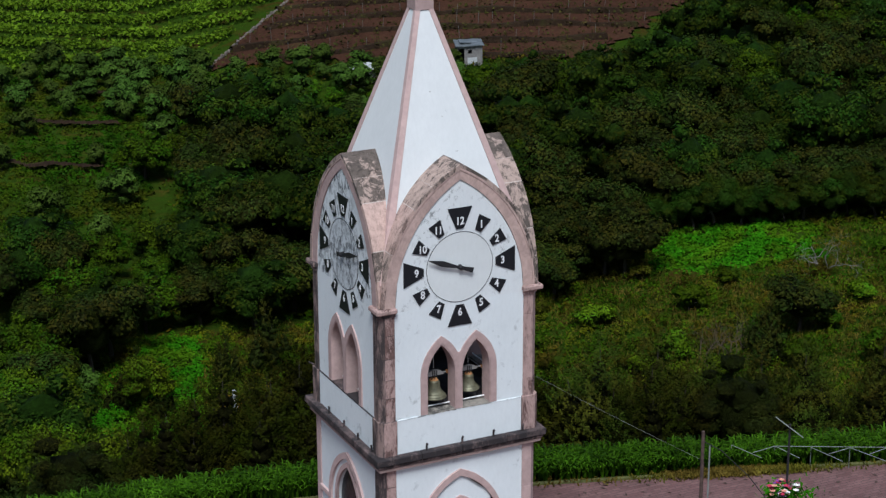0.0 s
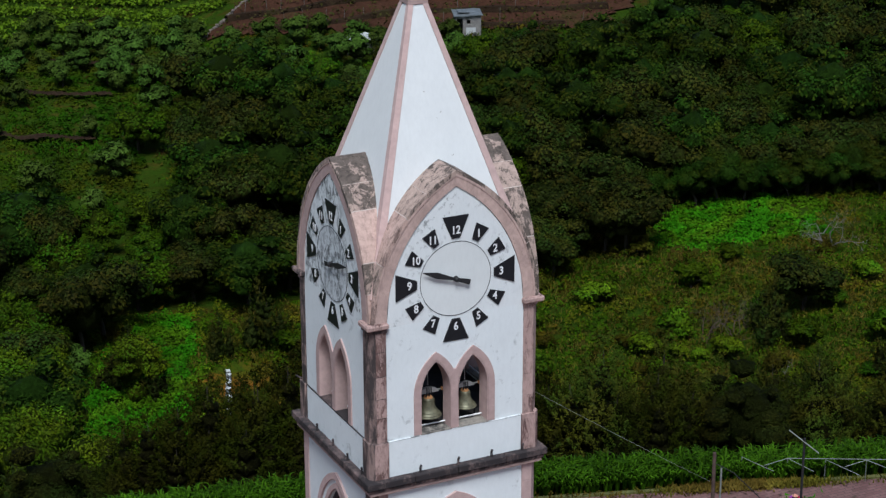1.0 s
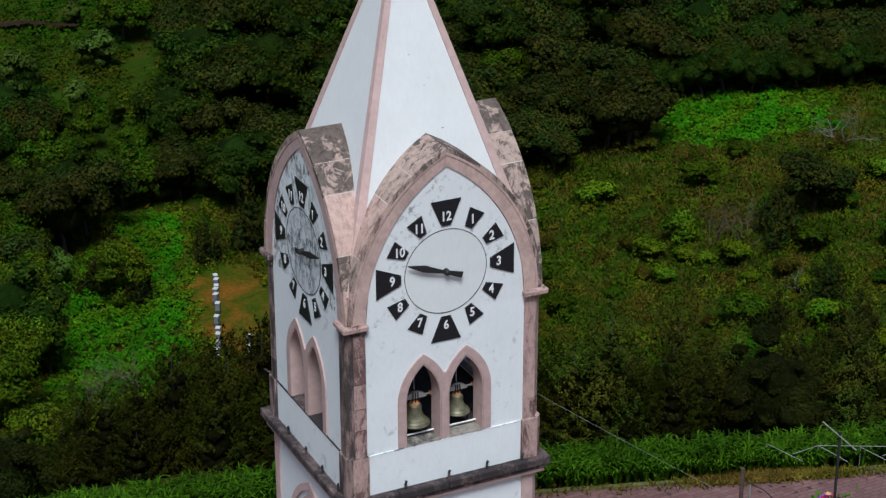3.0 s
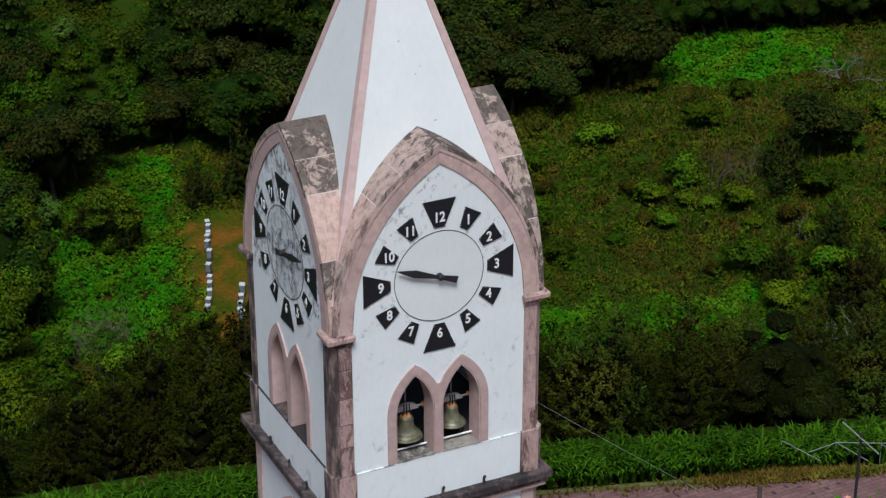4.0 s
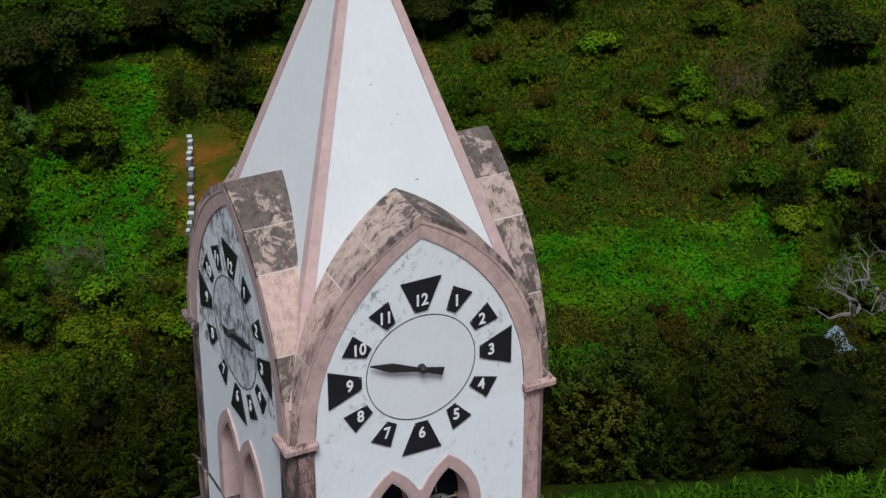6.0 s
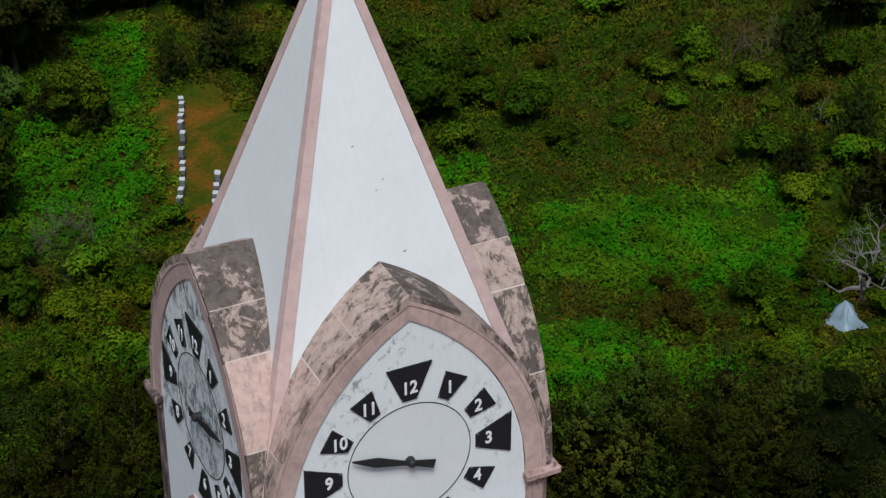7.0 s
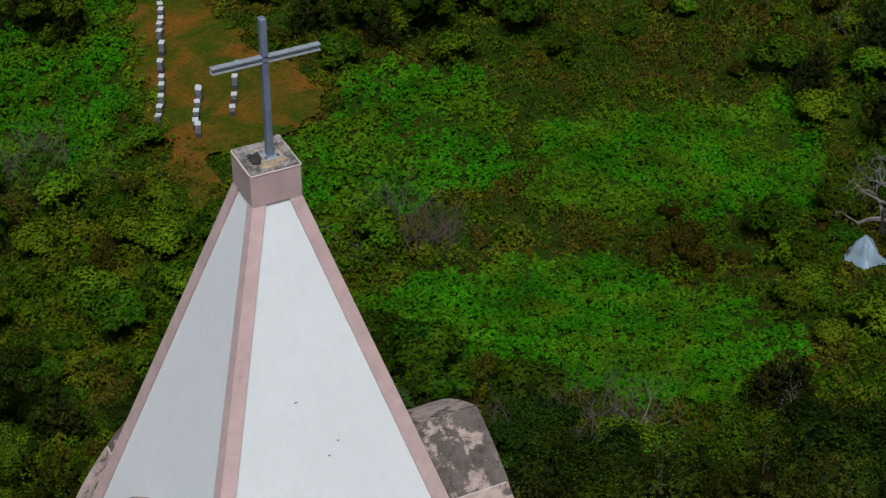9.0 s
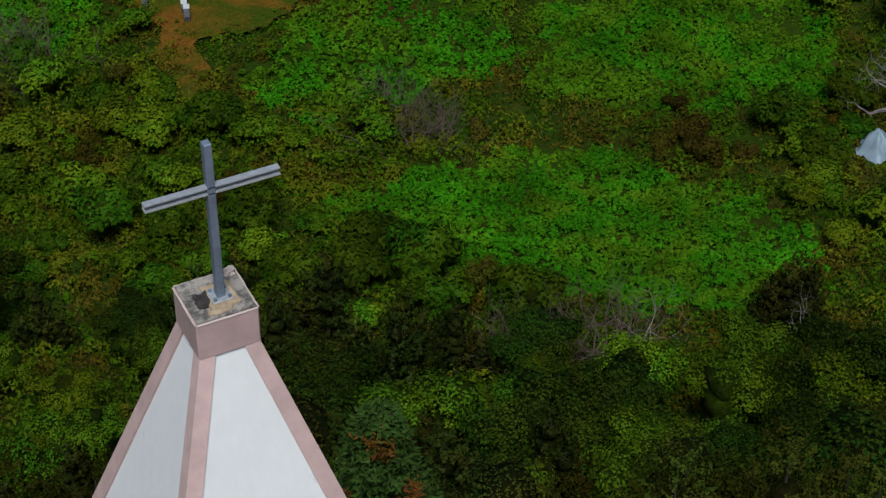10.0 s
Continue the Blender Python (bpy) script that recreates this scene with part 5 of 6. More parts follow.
spots = scatter(W1, 3.0, 31, keep=clear_of_huts) + scatter(W2, 3.5, 32) + scatter(W3, 3.2, 38)[::2]
rr.shuffle(spots)
a, b = int(len(spots) * 0.38), int(len(spots) * 0.78)
plant_all(wood_a, spots[:a], rr, 0.75, 1.35)
plant_all(wood_b, spots[a:b] + [(18.6, 89.4), (16.5, 87.1), (14.6, 88.6), (59.0, 66.0), (50, 83.5), (52.5, 85), (54.5, 84), (56, 86.5), (48, 85.5), (53, 87.5), (57.5, 88.5), (55, 91), (57, 90), (51, 86.5), (55.5, 82.6), (77.5, 83), (80, 86), (62.5, 90.5), (65.0, 89.5), (67.5, 88), (70, 86.5), (72.4, 85.2), (75, 84), (66, 93), (70.5, 90.5)], rr, 0.75, 1.35)
plant_all(wood_c, spots[b:] + scatter(W3, 3.2, 38)[1::2] + [(32.6, 72.4), (35.2, 71.6), (34.0, 74.0), (37.6, 72.8)], rr, 0.6, 1.05)
plant_all(wood_d, [(10.3, 74.5), (12.4, 79.6), (8.2, 69.4), (9.4, 77.6), (10.8, 70.6), (7.0, 66.0), (6.8, 73.0), (17.2, 78.6)], rr, 0.75, 1.1)
plant_all(pale, scatter(W1, 7.5, 33) + scatter([(34, 138), (46, 143), (56, 136), (64, 129), (60, 123), (40, 124)], 2.7, 34) + scatter([(24, 146), (34, 149), (46, 145), (46, 139), (34, 137), (26, 140)], 2.6, 46) + scatter(MEADOW, 6.5, 39) + [(15, 83), (12.5, 90)], rr, 0.5, 1.1)

# scrub on the valley floor
BASIN = [(28, 70), (37, 66), (43, 63), (46, 84), (36, 84), (27, 84)]
WEST = [(4, 55), (10, 48), (20, 36), (24, 38), (17.3, 49), (18, 62), (9.5, 67)]
EAST = [(36.5, 36), (38, 46), (45, 46), (48, 56), (53, 52), (60, 50), (46, 32)]
lime = [(18.3, 65.8), (17.0, 60.1), (15.0, 58.2), (21.2, 53.8), (24.3, 52.6), (19.6, 54.6), (16.2, 57.0),
        (39.1, 43.3), (38.6, 40.6), (36.8, 40.0), (36.4, 36.4), (38.2, 36.2), (50.4, 65.0), (48.4, 68.6), (51.6, 64.0), (49.6, 66.6), (52.8, 58.0), (51.0, 53.8)]
brown = [(35.3, 44.7), (33.9, 45.4), (36.0, 46.2), (34.8, 46.6), (36.8, 49.0), (48.1, 70.1), (47.0, 66.5), (53.0, 60.2), (46.8, 58.8), (28.2, 50.8), (27.4, 28.3), (28.4, 27.6)]
spots = scatter(SCRUB_EAST, 4.6, 35, keep=open_ground) + scatter(BASIN, 3.4, 40, keep=open_ground) + scatter(WEST, 2.3, 36, keep=open_ground) + scatter(EAST, 2.6, 41, keep=open_ground)
rr.shuffle(spots)
k = len(spots)
plant_all(scrub_a, spots[: int(k * 0.58)], rr, 0.7, 1.9)
plant_all(scrub_b, lime + spots[int(k * 0.58): int(k * 0.84)], rr, 0.8, 1.7)
plant_all(scrub_c, brown + spots[int(k * 0.84):], rr, 0.6, 1.4)

# thicket on the slope below the terrace
SLOPE = [(-9, 9.5), (3, 7), (10, 4), (20, 5), (24, 12), (26, 19), (26.5, 23.5), (24.5, 27.5), (20.8, 32), (17, 39.5), (6, 46), (-2, 32)]
more = [(55, 63.6), (56.2, 65.4), (32.9, 70.5), (30.2, 73.5), (35, 73), (18.4, 77.9), (18.4, 83.1), (24.4, 82.5), (27.5, 83), (16.5, 80.5), (53.6, 57), (29, 78), (29.4, 30.8), (30.6, 31.6)]
spots = scatter(SLOPE, 2.45, 37, 14000, keep=lambda x, y: open_ground(x, y) and y > float(edge_y(x)) + 7.5 and x < 0.72 * (y + 36) - 10)
bright = [(7.6, 40.1), (5.8, 34.9), (17.1, 27.2), (26, 31), (27.7, 28.6), (22, 23), (6.5, 30), (19.5, 29)]   # where the leafy shrubs gather
edge = [(61.0 + 1.5 * i, 88.2 - 0.78 * i + 0.4 * math.sin(3 * i)) for i in range(12)]   # low growth between the wood and the far field
stands = {k: [] for k in range(5)}
for x, y in spots:
    dice = rr.random()
    near = any((x - a) ** 2 + (y - b) ** 2 < 7.5 for a, b in bright)
    shade = y > 49.5 - 0.62 * x - 7 and y > 33           # the dark belt below the crop field
    if near:
        kind = 2 if dice < 0.7 else 3
    elif shade:
        kind = 0 if dice < 0.75 else 1
    else:
        kind = 0 if dice < 0.34 else 1 if dice < 0.66 else 2 if dice < 0.82 else 3 if dice < 0.88 else 4
    stands[kind].append((x, y))
more = more + scatter([(48.5, 56), (49.5, 51), (47.2, 46.5), (50, 45), (58, 54)], 3.0, 47)
for k, tpl in enumerate((slope_a, slope_b, slope_c, slope_d, slope_e)):
    plant_all(tpl, stands[k] + (more if k == 0 else edge if k == 1 else []), rr, 0.75, 1.45, -0.2)


# trees close behind the terrace
def put_top(e, x, y, top, own):
    """Stand a tree so that its crown reaches a height."""
    g = float(land(x, y))
    s = max(0.55, (top - g + 0.3) / own)
    return Matrix.Translation((x, y, g - 0.3)) @ Matrix.Rotation(rr.uniform(0, 6.28), 4, "Z"), s


for tpl, own, rows in ((near_a, 6.4, [(8.15, 6.3, 6.25), (9.75, 6.0, 6.1), (11.0, 5.5, 5.45), (12.4, 5.0, 4.75), (13.4, 4.4, 4.9), (15.2, 3.4, 4.7), (16.8, 2.6, 4.6), (11.4, 6.6, 4.5), (14.2, 5.2, 4.2), (12.8, 6.2, 4.2)]),
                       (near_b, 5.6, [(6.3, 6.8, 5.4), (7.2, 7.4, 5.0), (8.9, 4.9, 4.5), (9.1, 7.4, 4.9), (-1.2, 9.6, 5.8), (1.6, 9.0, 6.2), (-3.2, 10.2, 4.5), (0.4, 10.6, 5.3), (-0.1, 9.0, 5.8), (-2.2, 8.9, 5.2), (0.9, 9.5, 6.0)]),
                       (near_c, 5.2, [(10.6, 8.4, 3.2), (-5.0, 10.6, 3.4), (3.4, 11.0, 4.8), (6.4, 9.2, 3.9), (17.5, 5.0, 3.8), (10.9, 3.9, 4.4)])):
    first = True
    for x, y, top in rows:
        m, s = put_top(tpl, x, y, top, own)
        ob = tpl if first else copy_thing(tpl, m)
        ob.matrix_basis = m @ Matrix.Diagonal((s * 1.2, s * 1.2, s, 1))
        first = False


# conifer with rusty tips
def conifer(x, y, top):
    g = float(land(x, y))
    hgt = top - g
    e = thing("conifer", (x, y, g), 0, "blue-green conifer with rusty dying tips behind the tower", "tree")
    part("trunk", tube(bmesh.new(), [(0, 0, -0.4), (0, 0, hgt * 0.6), (0.05, 0, hgt)], [0.14, 0.09, 0.02], 7), BARK, e)
    r = np.random.default_rng(5)
    pos, nrm, al = [], [], []
    rust = []
    bm = bmesh.new()
    for i in range(95):
        z = hgt * (0.25 + 0.75 * (i / 94) ** 0.9)
        reach = 0.25 + (hgt - z) * 0.34 * r.uniform(0.7, 1.1)
        a = i * 2.39996
        d = np.array([math.cos(a), math.sin(a), 0.12])
        tip = np.array([0, 0, z]) + d * reach
        tube(bm, [(0, 0, z - 0.05), tuple(tip)], [0.02, 0.005], 4)
        m = 120
        u = r.uniform(0.15, 1.05, m)
        side = np.array([-math.sin(a), math.cos(a), 0])
        p = np.array([0, 0, z]) + d * reach * u[:, None] + side * (r.normal(0, 0.14, m) * (1.1 - 0.5 * u))[:, None] + np.array([0, 0, 1]) * r.normal(0, 0.06, m)[:, None]
        pos.append(p)
        al.append(np.tile(d, (m, 1)) + side * r.normal(0, 0.7, m)[:, None] + np.array([0, 0, 0.25]))
        rust.append(np.full(m, r.random() < (0.30 if math.cos(a) < -0.2 else 0.04)) & (u > 0.5))
    tips = [(p[k], q[k]) for p, q, k in zip(pos, al, rust) if k.sum() > 30]
    pos, al, rust = np.concatenate(pos), np.concatenate(al), np.concatenate(rust)
    nr = r.normal(size=pos.shape) * 0.5 + np.array([0, 0, 1])
    leaf_cards("needles", pos[~rust], nr[~rust], r.uniform(0.055, 0.12, (~rust).sum()), 0.4, LEAF_PINE, 3, e, al[~rust])
    for p, q in tips:
        leaf_cards("dead_tip", p, r.normal(size=p.shape) * 0.5 + np.array([0, 0, 1]), r.uniform(0.055, 0.11, len(p)), 0.4, LEAF_RUST, 4, e, q)
    part("branches", bm, BARK, e)


conifer(4.45, 7.7, 7.5)

# dead and bare trees
DEAD_A, DEAD_B = (44.4, 43.8), (46.0, 43.3)
put(bare_tree("dead_tree", 41, 4, 0.95, 0.10, 4, DEADWOOD, "leafless silver-grey dead tree beside a pale sheet", 0.95, 1.1, 0.9), DEAD_A[0], DEAD_A[1], 1.15, 0.4, 0.1)
put(bare_tree("dead_tree", 49, 5, 1.0, 0.11, 4, DEADWOOD, "large leafless dead tree with twisting silver limbs", 0.95, 1.1, 0.9), DEAD_B[0], DEAD_B[1], 1.4, 2.0, 0.1)
put(bare_tree("dead_tree", 42, 4, 1.2, 0.07, 5, DEADWOOD, "leafless bleached tree in the scrub", 0.95, 0.9), 66.2, 73.2, 1.15, 1.0, 0.3)
put(bare_tree("dead_tree", 43, 2, 1.5, 0.07, 4, DEADWOOD, "bleached snag rising out of the thicket"), 23.9, 31.4, 0.85, 0.5, 0.3)
put(bare_tree("dead_tree", 44, 3, 0.9, 0.03, 3, DEADWOOD, "small bleached bare bush on the slope"), 29.0, 29.3, 0.8, 2.5, 1.4)
put(bare_tree("dead_tree", 48, 3, 0.7, 0.03, 3, DEADWOOD, "low bleached branches in the scrub", 0.9, 0.9), 52.5, 58.4, 1.0, 0.8, 0.3)
twiggy = bare_tree("bare_shrub", 45, 10, 0.95, 0.034, 3, TWIG, "brown twiggy leafless shrub in the scrub", 0.42, 0.6)
plant_all(twiggy, [(25.4, 50.8), (26.6, 52.2), (25.0, 52.6), (27.4, 51.4), (26.0, 54.0), (12.9, 64.4), (12.0, 63.4), (14.2, 65.0), (11.2, 65.2), (13.2, 66.2), (22.9, 33.5), (21.5, 34.2), (22.0, 32.8), (23.6, 32.6), (20.6, 33.4), (24.6, 33.2), (52.2, 67.6), (54.0, 66.0)], rr, 1.0, 1.5)

# pale sheet under the dead tree
bm = lathe(bmesh.new(), [(0.02, 1.10), (0.10, 1.02), (0.28, 0.78), (0.50, 0.42), (0.70, 0.14), (0.80, 0.0)], 26)
for v in bm.verts:
    a = math.atan2(v.co.y, v.co.x)
    f = 1 + 0.16 * math.sin(5 * a + 2 * v.co.z) + 0.08 * math.sin(11 * a)
    v.co.x, v.co.y = v.co.x * f, v.co.y * f
    v.co += Vector((noise.noise(v.co * 2.0), noise.noise(v.co * 2.3 + Vector((5, 0, 0))), 0.4 * noise.noise(v.co * 3))) * 0.2
tagged(finish("draped_sheet", bm, TARP, None, "", True), "pale blue sheet draped in a cone beside the dead tree", "sheet")
bpy.data.objects["draped_sheet"].matrix_basis = Matrix.Translation((42.0, 41.9, float(land(42.0, 41.9)) + 0.2))


# ---- beehives ----
def hive(x, y, rz, tall):
    e = thing("beehive", (x - 0.26, y - 0.65, float(land(x, y)) + 0.22), rz, "white painted wooden beehive on a dark stand", "beehive", "rows of hives")
    part("stand", boxed(-0.14, 0.14, -0.17, 0.17, 0.0, 0.24, bevel=0.01), HIVE_BASE, e)
    z = 0.24
    # boxes are coloured grey for the shade on their fronts below the lid
    for i in range(tall):
        part("hive_box", boxed(-0.13, 0.13, -0.16, 0.16, z + 0.004, z + 0.235, bevel=0.008), HIVE_BODY_SHADED, e)
        z += 0.24
    part("hive_lid", boxed(-0.145, 0.145, -0.175, 0.175, z, z + 0.05, bevel=0.01), HIVE, e)
    part("entrance", boxed(-0.09, 0.09, -0.18, -0.16, 0.25, 0.28), HIVE_BASE, e)
    return e


r = np.random.default_rng(8)
for (x0, y0), (x1, y1), gaps in (((19.9, 68.3), (23.9, 79.4), (0, 1, 2, 4, 5, 6.3, 7.2, 8.8, 9.6, 10.6, 11.5, 13, 14.2, 15)), ((21.0, 66.3), (22.5, 70.1), (0, 3.2, 6.4, 9.8, 12.6, 15)), ((23.3, 67.5), (25.2, 71.6), (0, 4, 9, 15))):
    for i in gaps:
        s = (i + r.uniform(-0.15, 0.15)) / 15
        hive(x0 + (x1 - x0) * s + r.normal(0, 0.05), y0 + (y1 - y0) * s, -0.45 + r.normal(0, 0.12), 1 + int(r.random() < 0.3))


# ---- strap-leaved border along the terrace ----
def border():
    r = np.random.default_rng(51)
    V, F = [], []
    for c in range(1500):
        x = r.uniform(-8, 18)
        y = float(edge_y(x)) + r.uniform(0.14, 1.10)
        g = float(land(x, y)) if y > float(edge_y(x)) + 1.8 else 4.32
        for b in range(15):
            a, L, w = r.uniform(0, 6.28), r.uniform(0.36, 0.66), r.uniform(0.014, 0.026)
            d, sd = np.array([math.cos(a), math.sin(a)]), np.array([-math.sin(a), math.cos(a)])
            k = len(V)
            for i, (o, hh, ww) in enumerate(((0.03, 0.0, 0.8), (0.14, 0.48, 1.0), (0.36, 0.76, 0.9), (0.62, 0.74, 0.05))):
                for sgn in (-1, 1):
                    V.append((x + d[0] * o * L + sgn * sd[0] * w * ww, y + d[1] * o * L + sgn * sd[1] * w * ww, g + hh * L * 1.25))
            for i in range(3):
                F.append((k + 2 * i, k + 2 * i + 1, k + 2 * i + 3, k + 2 * i + 2))
    me = bpy.data.meshes.new("strap_leaved_border")
    me.from_pydata(V, [], F)
    me.materials.append(LEAF_STRAP)
    tagged(new("strap_leaved_border", me), "thick border of glossy green strap-leaved plants along the paving", "plants", kind="stuff")


border()

# rough grass verge between the paving and the border
r = np.random.default_rng(52)
x = np.concatenate([r.uniform(1.8, 15, 700), r.normal(8.9, 0.8, 4500)])
y = edge_y(x) + r.normal(0.0, 0.11, 5200) - 0.10 * np.clip(np.sin(x * 1.3), 0, 1)
p = np.stack([x, y, PLAZA + 0.03 + r.uniform(0.0, 0.09, 5200)], 1)
nr = r.normal(size=p.shape) * np.array([1, 1, 0.4]) + np.array([0, -0.3, 0.5])
tagged(leaf_cards("verge_grass", p, nr, r.uniform(0.06, 0.16, 5200), 0.3, LEAF_STRAW, 52, None, np.tile(np.array([0, 0, 1.0]), (5200, 1))), "yellowish mossy grass along the paving's edge", "grass", kind="stuff")


# poles, rails and flowers on the terrace
def pole(x, y, top, radius, mat, label, lean=(0, 0)):
    e = thing("pole", (x, y, PLAZA), 0, label, "pole")
    part("shaft", tube(bmesh.new(), [(0, 0, -0.05), (lean[0] * 0.5, lean[1] * 0.5, (top - PLAZA) / 2), (lean[0], lean[1], top - PLAZA)], [radius, radius * 0.95, radius * 0.85], 8), mat, e)
    return e


post = pole(4.25, -4.48, 8.6, 0.042, DARKWOOD, "tall weathered brown wooden post carrying cables", (0.0, 0.02))
part("pipe", tube(bmesh.new(), [(0.16, 0.0, -0.05), (0.16, 0.0, 3.85)], [0.018, 0.018], 6), RAIL, post, "thin pale pipe")
drop = [(4.30, -4.45, 8.35), (4.62, -4.6, 8.15), (5.1, -4.95, 7.6), (5.9, -5.6, 6.3), (6.6, -6.2, 4.42)]
tagged(finish("black_cable", tube(bmesh.new(), drop, [0.010] * 5, 5), INK), "slack black cable running down from the wooden post", "cable")
tee = pole(8.78, -1.28, 6.62, 0.030, INK, "thin black post with a pale crossbar above the flowers")
part("crossbar", tube(bmesh.new(), [(-0.01, 0.55, 2.18), (-0.02, -0.55, 2.10)], [0.014, 0.014], 6), RAIL, tee, "pale crossbar")
rail = thing("pipe_fence", (0, 0, 0), 0, "low fence of pale pipes with slanting struts in the border", "fence")


def pipe(a, b, name="rail"):
    part(name, tube(bmesh.new(), [a, b], [0.008, 0.008], 6), RAIL, rail)


for a, b in (((9.04, 1.40, 4.95), (9.31, 0.50, 4.92)), ((9.96, 0.87, 4.95), (13.6, -1.05, 4.95)), ((9.96, 0.87, 4.95), (10.13, 0.08, 4.92)),
             ((9.96, 0.87, 4.95), (9.30, 0.85, 4.92)), ((10.71, 0.42, 4.95), (10.95, -0.53, 4.92)), ((11.55, -0.02, 4.95), (11.90, -1.0, 4.92)), ((11.55, -0.02, 4.95), (10.95, 0.0, 4.90)), ((12.4, -0.42, 4.95), (11.8, -0.45, 4.9)), ((12.4, -0.42, 4.95), (12.7, -1.3, 4.92))):
    pipe(a, b, "strut")
for x, y in ((9.04, 1.40), (9.96, 0.87), (10.71, 0.42), (11.55, -0.02), (12.4, -0.42), (13.6, -1.05)):
    pipe((x, y, 4.3), (x, y, 4.95), "post")


def flowers(x, y):
    e = thing("flower_arrangement", (x, y, PLAZA), 0, "bright mixed flowers and greenery on the paving", "flowers")
    part("pot", lathe(bmesh.new(), [(0.0, 0.0), (0.22, 0.0), (0.30, 0.3), (0.27, 0.3), (0.0, 0.22)], 16), CONCRETE, e)
    r = np.random.default_rng(3)
    p = r.normal(size=(500, 3)) * np.array([0.28, 0.28, 0.12]) + np.array([0, 0, 0.48])
    leaf_cards("foliage", p, r.normal(size=(500, 3)) + np.array([0, 0, 1]), r.uniform(0.08, 0.2, 500), 0.3, LEAF_CROP, 6, e)
    for k in range(44):
        bm = bmesh.new()
        c = Vector((r.normal(0, 0.24), r.normal(0, 0.24), r.uniform(0.5, 0.72)))
        for j in range(6):
            a = j * 1.047
            o = Vector((math.cos(a), math.sin(a), 0.35)) * 0.08
            sd = Vector((-math.sin(a), math.cos(a), 0)) * 0.038
            bm.faces.new([bm.verts.new(q) for q in (c, c + o * 0.6 + sd, c + o, c + o * 0.6 - sd)])
        part("bloom", bm, PETAL[k % 4], e)


flowers(8.70, -1.42)

# ---- far terraces ----
VINES_BROWN = [(46, 145), (60, 157), (80, 172), (112, 152), (98, 138), (79, 125.5), (73, 125), (66, 130)]
VINES_GREEN = [(20, 153), (46, 147), (60, 160), (74, 182), (30, 200), (10, 180)]
draped("tilled_terrace", VINES_BROWN, SOIL, 0.25, "red-brown tilled vineyard terrace", 0.6)
rows = np.random.default_rng(61)


def vine_rows(name, outline, gap, mat, label, dens, size, tall, seed):
    """Rows along the contour, with a break of slope between them."""
    r = np.random.default_rng(seed)
    py = [p[1] for p in outline]
    px = [p[0] for p in outline]
    xs, ys, zs = [], [], []
    d = 0.0
    for y0 in np.arange(min(py) - 10, max(py) + 55, gap):
        n = int((max(px) - min(px)) * dens)
        x = r.uniform(min(px), max(px), n)
        y = y0 - 0.45 * (x - min(px)) + r.normal(0, gap * 0.14, n) + 0.5 * np.sin(x * 0.13)
        ok = within(outline, x, y, 0.5, seed) & corridor(x, y, 8)
        xs.append(x[ok])
        ys.append(y[ok])
        zs.append(land(x[ok], y[ok]) + 0.3 + r.uniform(0, tall, ok.sum()))
    p = np.stack([np.concatenate(xs), np.concatenate(ys), np.concatenate(zs)], 1)
    tagged(leaf_cards(name, p, r.normal(size=p.shape) * 0.6 + np.array([0, 0, 0.7]), size * r.uniform(0.6, 1.4, len(p)), 0.7, mat, seed), label, "vines", kind="stuff")


vine_rows("vine_rows", VINES_GREEN, 4.6, LEAF_VINE, "yellow-green vine rows on a terrace", 60, 0.36, 0.6, 62)
vine_rows("vine_rows", VINES_BROWN, 2.35, LEAF_VINEDRY, "olive brown vine rows on the tilled terrace", 8, 0.26, 0.5, 63)
for j, y0 in enumerate(np.arange(139, 216, 4.7)):
    # banks of darker earth that hold up the terraces of vines
    bm = bmesh.new()
    run = []
    for x in np.arange(46, 112, 1.5):
        y = y0 - 0.45 * (x - 46) + 0.5 * math.sin(x * 0.13) + 0.35 * math.sin(x * 0.4 + j)
        if bool(within(VINES_BROWN, np.array([x]), np.array([y]))[0]):
            z = float(land(x, y)) + 0.2
            h = 0.45 + 0.15 * math.sin(x * 0.7 + 2 * j)
            run.append([bm.verts.new(p) for p in ((x, y - 0.25, z), (x, y - 0.05, z + h), (x, y + 0.5, z + h), (x, y + 1.1, z))])
    for a, b in zip(run, run[1:]):
        if (b[0].co - a[0].co).length < 3:
            for q in range(3):
                bm.faces.new((a[q], b[q], b[q + 1], a[q + 1]))
    if len(run) > 2:
        tagged(finish("terrace_bank", bm, BANK), "bank of dark brown earth between vine terraces", "bank", kind="structure")
    else:
        bm.free()
bm = bmesh.new()
for y0 in np.arange(139, 216, 4.7):
    for x in np.arange(46, 112, 1.7):
        x2, y = x + rows.normal(0, 0.2), y0 + 1.2 - 0.45 * (x - 46) + rows.normal(0, 0.25)
        if rows.random() < 0.75 and bool(within(VINES_BROWN, np.array([x2]), np.array([y]))[0]):
            z = float(land(x2, y))
            tube(bm, [(x2, y, z), (x2 + rows.normal(0, 0.08), y, z + rows.uniform(1.0, 1.7))], [0.022, 0.018], 4)
tagged(finish("vine_stakes", bm, STAKE), "thin grey vineyard stakes in rows", "stakes", kind="stuff")
wall = thing("stone_wall", (0, 0, 0), 0, "low rough stone terrace wall between vineyard plots", "wall")
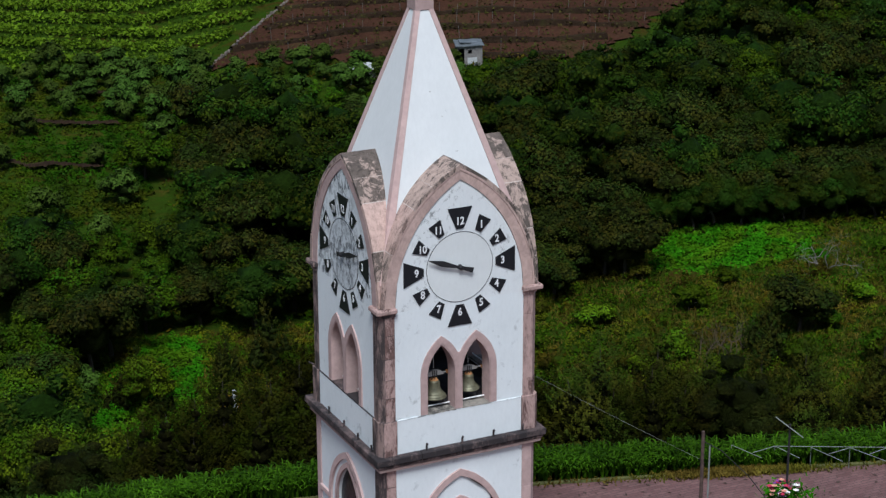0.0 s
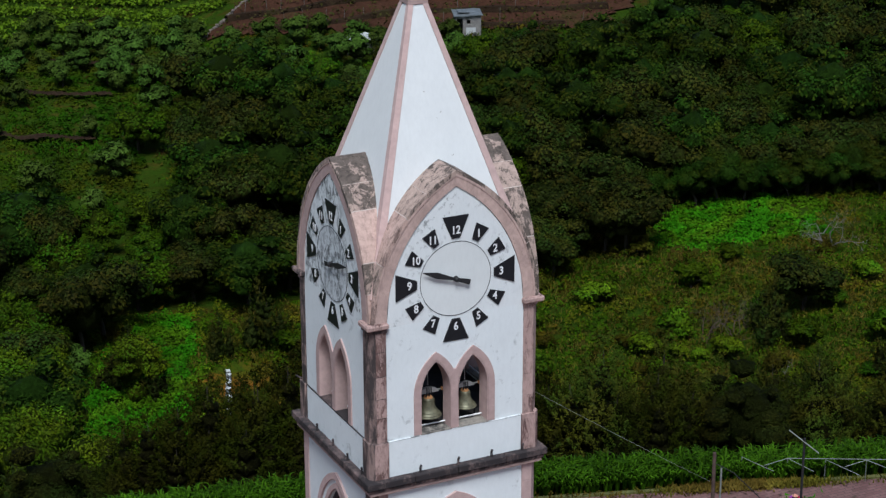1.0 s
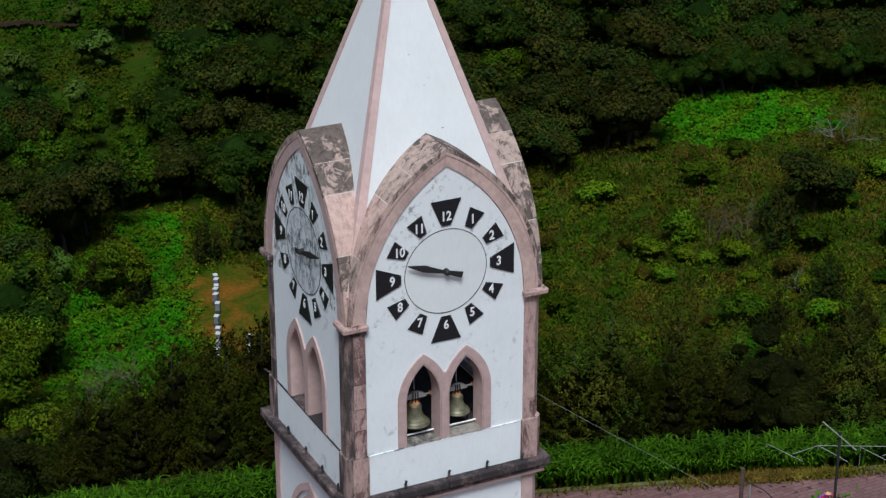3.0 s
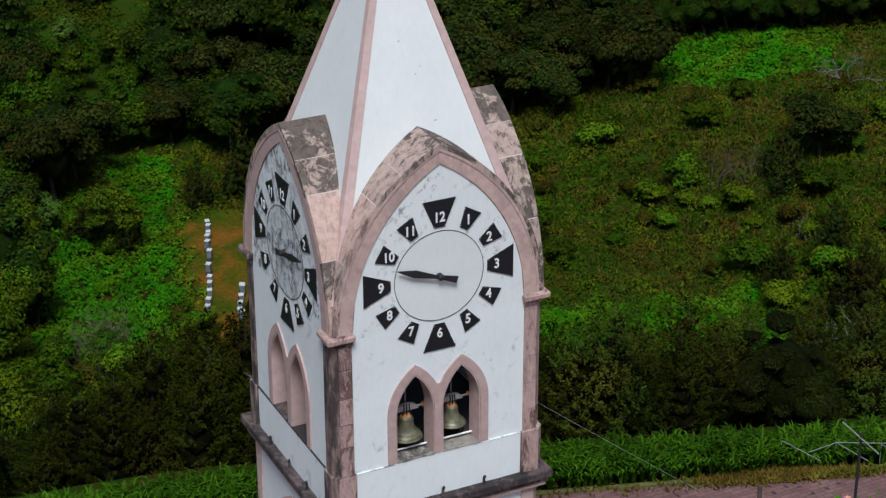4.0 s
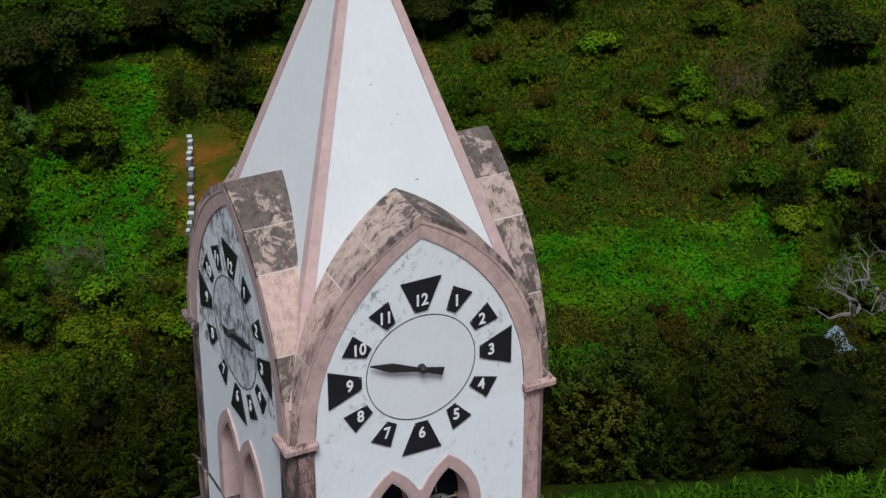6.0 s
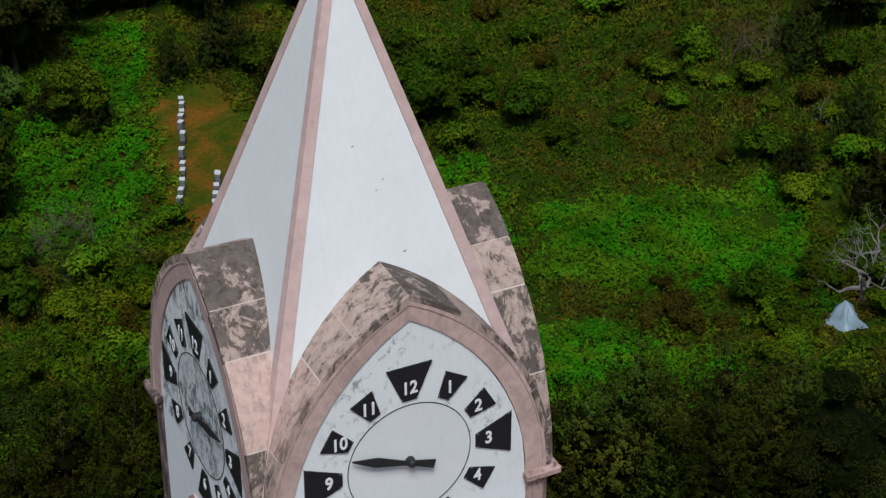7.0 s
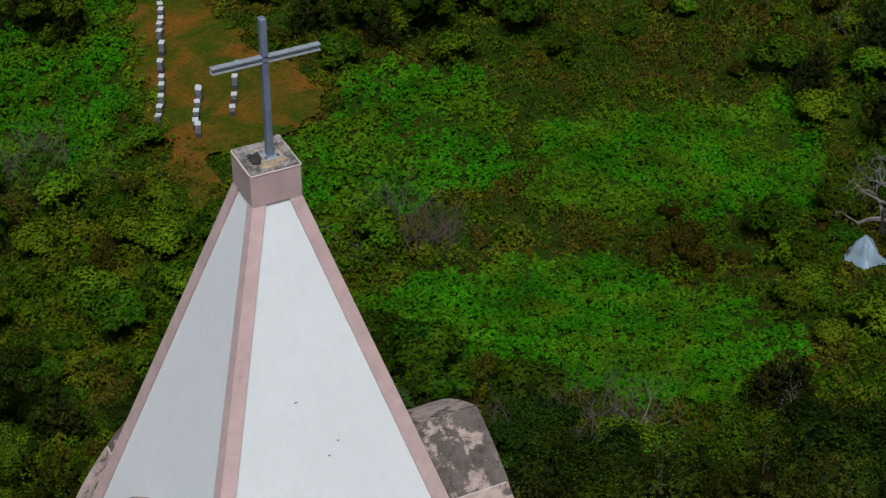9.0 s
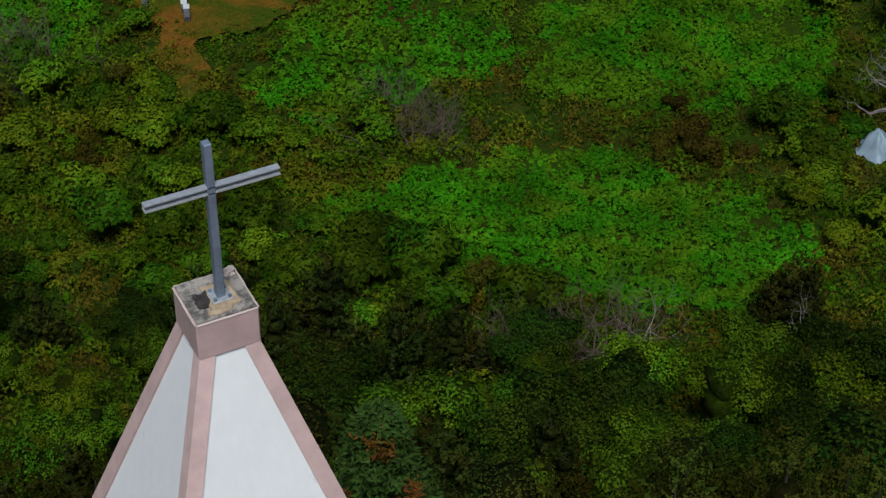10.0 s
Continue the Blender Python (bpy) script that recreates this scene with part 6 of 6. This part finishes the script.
for k in range(70):
    s = k / 69
    x, y = 45.6 + 14.5 * s + rows.normal(0, 0.05), 145.3 + 11.8 * s + rows.normal(0, 0.05)
    z = float(land(x, y))
    st = part("stone", boxed(-0.13, 0.13, -0.13, 0.13, 0.0, rows.uniform(0.25, 0.45), bevel=0.05), FIELDSTONE, wall)
    st.matrix_basis = Matrix.Translation((x, y, z)) @ Matrix.Rotation(0.68 + rows.normal(0, 0.1), 4, "Z")


def hut(x, y):
    e = thing("field_hut", (x, y, float(land(x, y)) + 0.2), radians(-20), "small grey block hut with a patched tin roof", "hut")
    part("wall", pierced([(-1.2, -0.2), (1.2, -0.2), (1.2, 1.75), (-1.2, 1.75)], [[(-1.05, 0), (-0.5, 0), (-0.5, 1.5), (-1.05, 1.5)], [(-0.15, 1.0), (0.2, 1.0), (0.2, 1.4), (-0.15, 1.4)]], -1.0, -0.85), CONCRETE, e)
    for q in ((-1.2, -1.05, -0.85, 1.0), (1.05, 1.2, -0.85, 1.0)):
        part("wall", boxed(*q, -0.2, 1.75), CONCRETE, e)
    part("wall", boxed(-1.05, 1.05, 0.86, 1.0, -0.2, 1.75), CONCRETE, e)
    part("white_panel", boxed(-0.2, 0.7, -1.03, -1.0, 0.0, 0.65), HIVE, e)
    bm = boxed(-1.35, 1.35, -1.2, 1.2, 1.76, 1.84)
    bmesh.ops.subdivide_edges(bm, edges=bm.edges, cuts=6, use_grid_fill=True)
    for v in bm.verts:
        v.co.z += 0.05 * math.sin(v.co.x * 14) + 0.08 * (1.2 + v.co.y) / 2.4 + 0.04 * noise.noise(v.co * 2)
    part("roof", bm, TIN, e)
    part("loose_sheet", boxed(-0.9, 0.2, -0.6, 0.8, 1.98, 2.02), TIN, e)


hut(66.1, 129.3)
shed = thing("shed", (56.5, 131.5, float(land(56.5, 131.5)) - 0.9), 0.4, "low shed with a white sheet roof among trees", "shed")
part("wall", boxed(-1.2, 1.2, -0.9, 0.9, -0.3, 2.2, bevel=0.02), CONCRETE, shed)
part("roof", boxed(-1.5, 1.5, -1.15, 1.15, 2.2, 2.28, bevel=0.02), HIVE, shed, "white sheet roof")
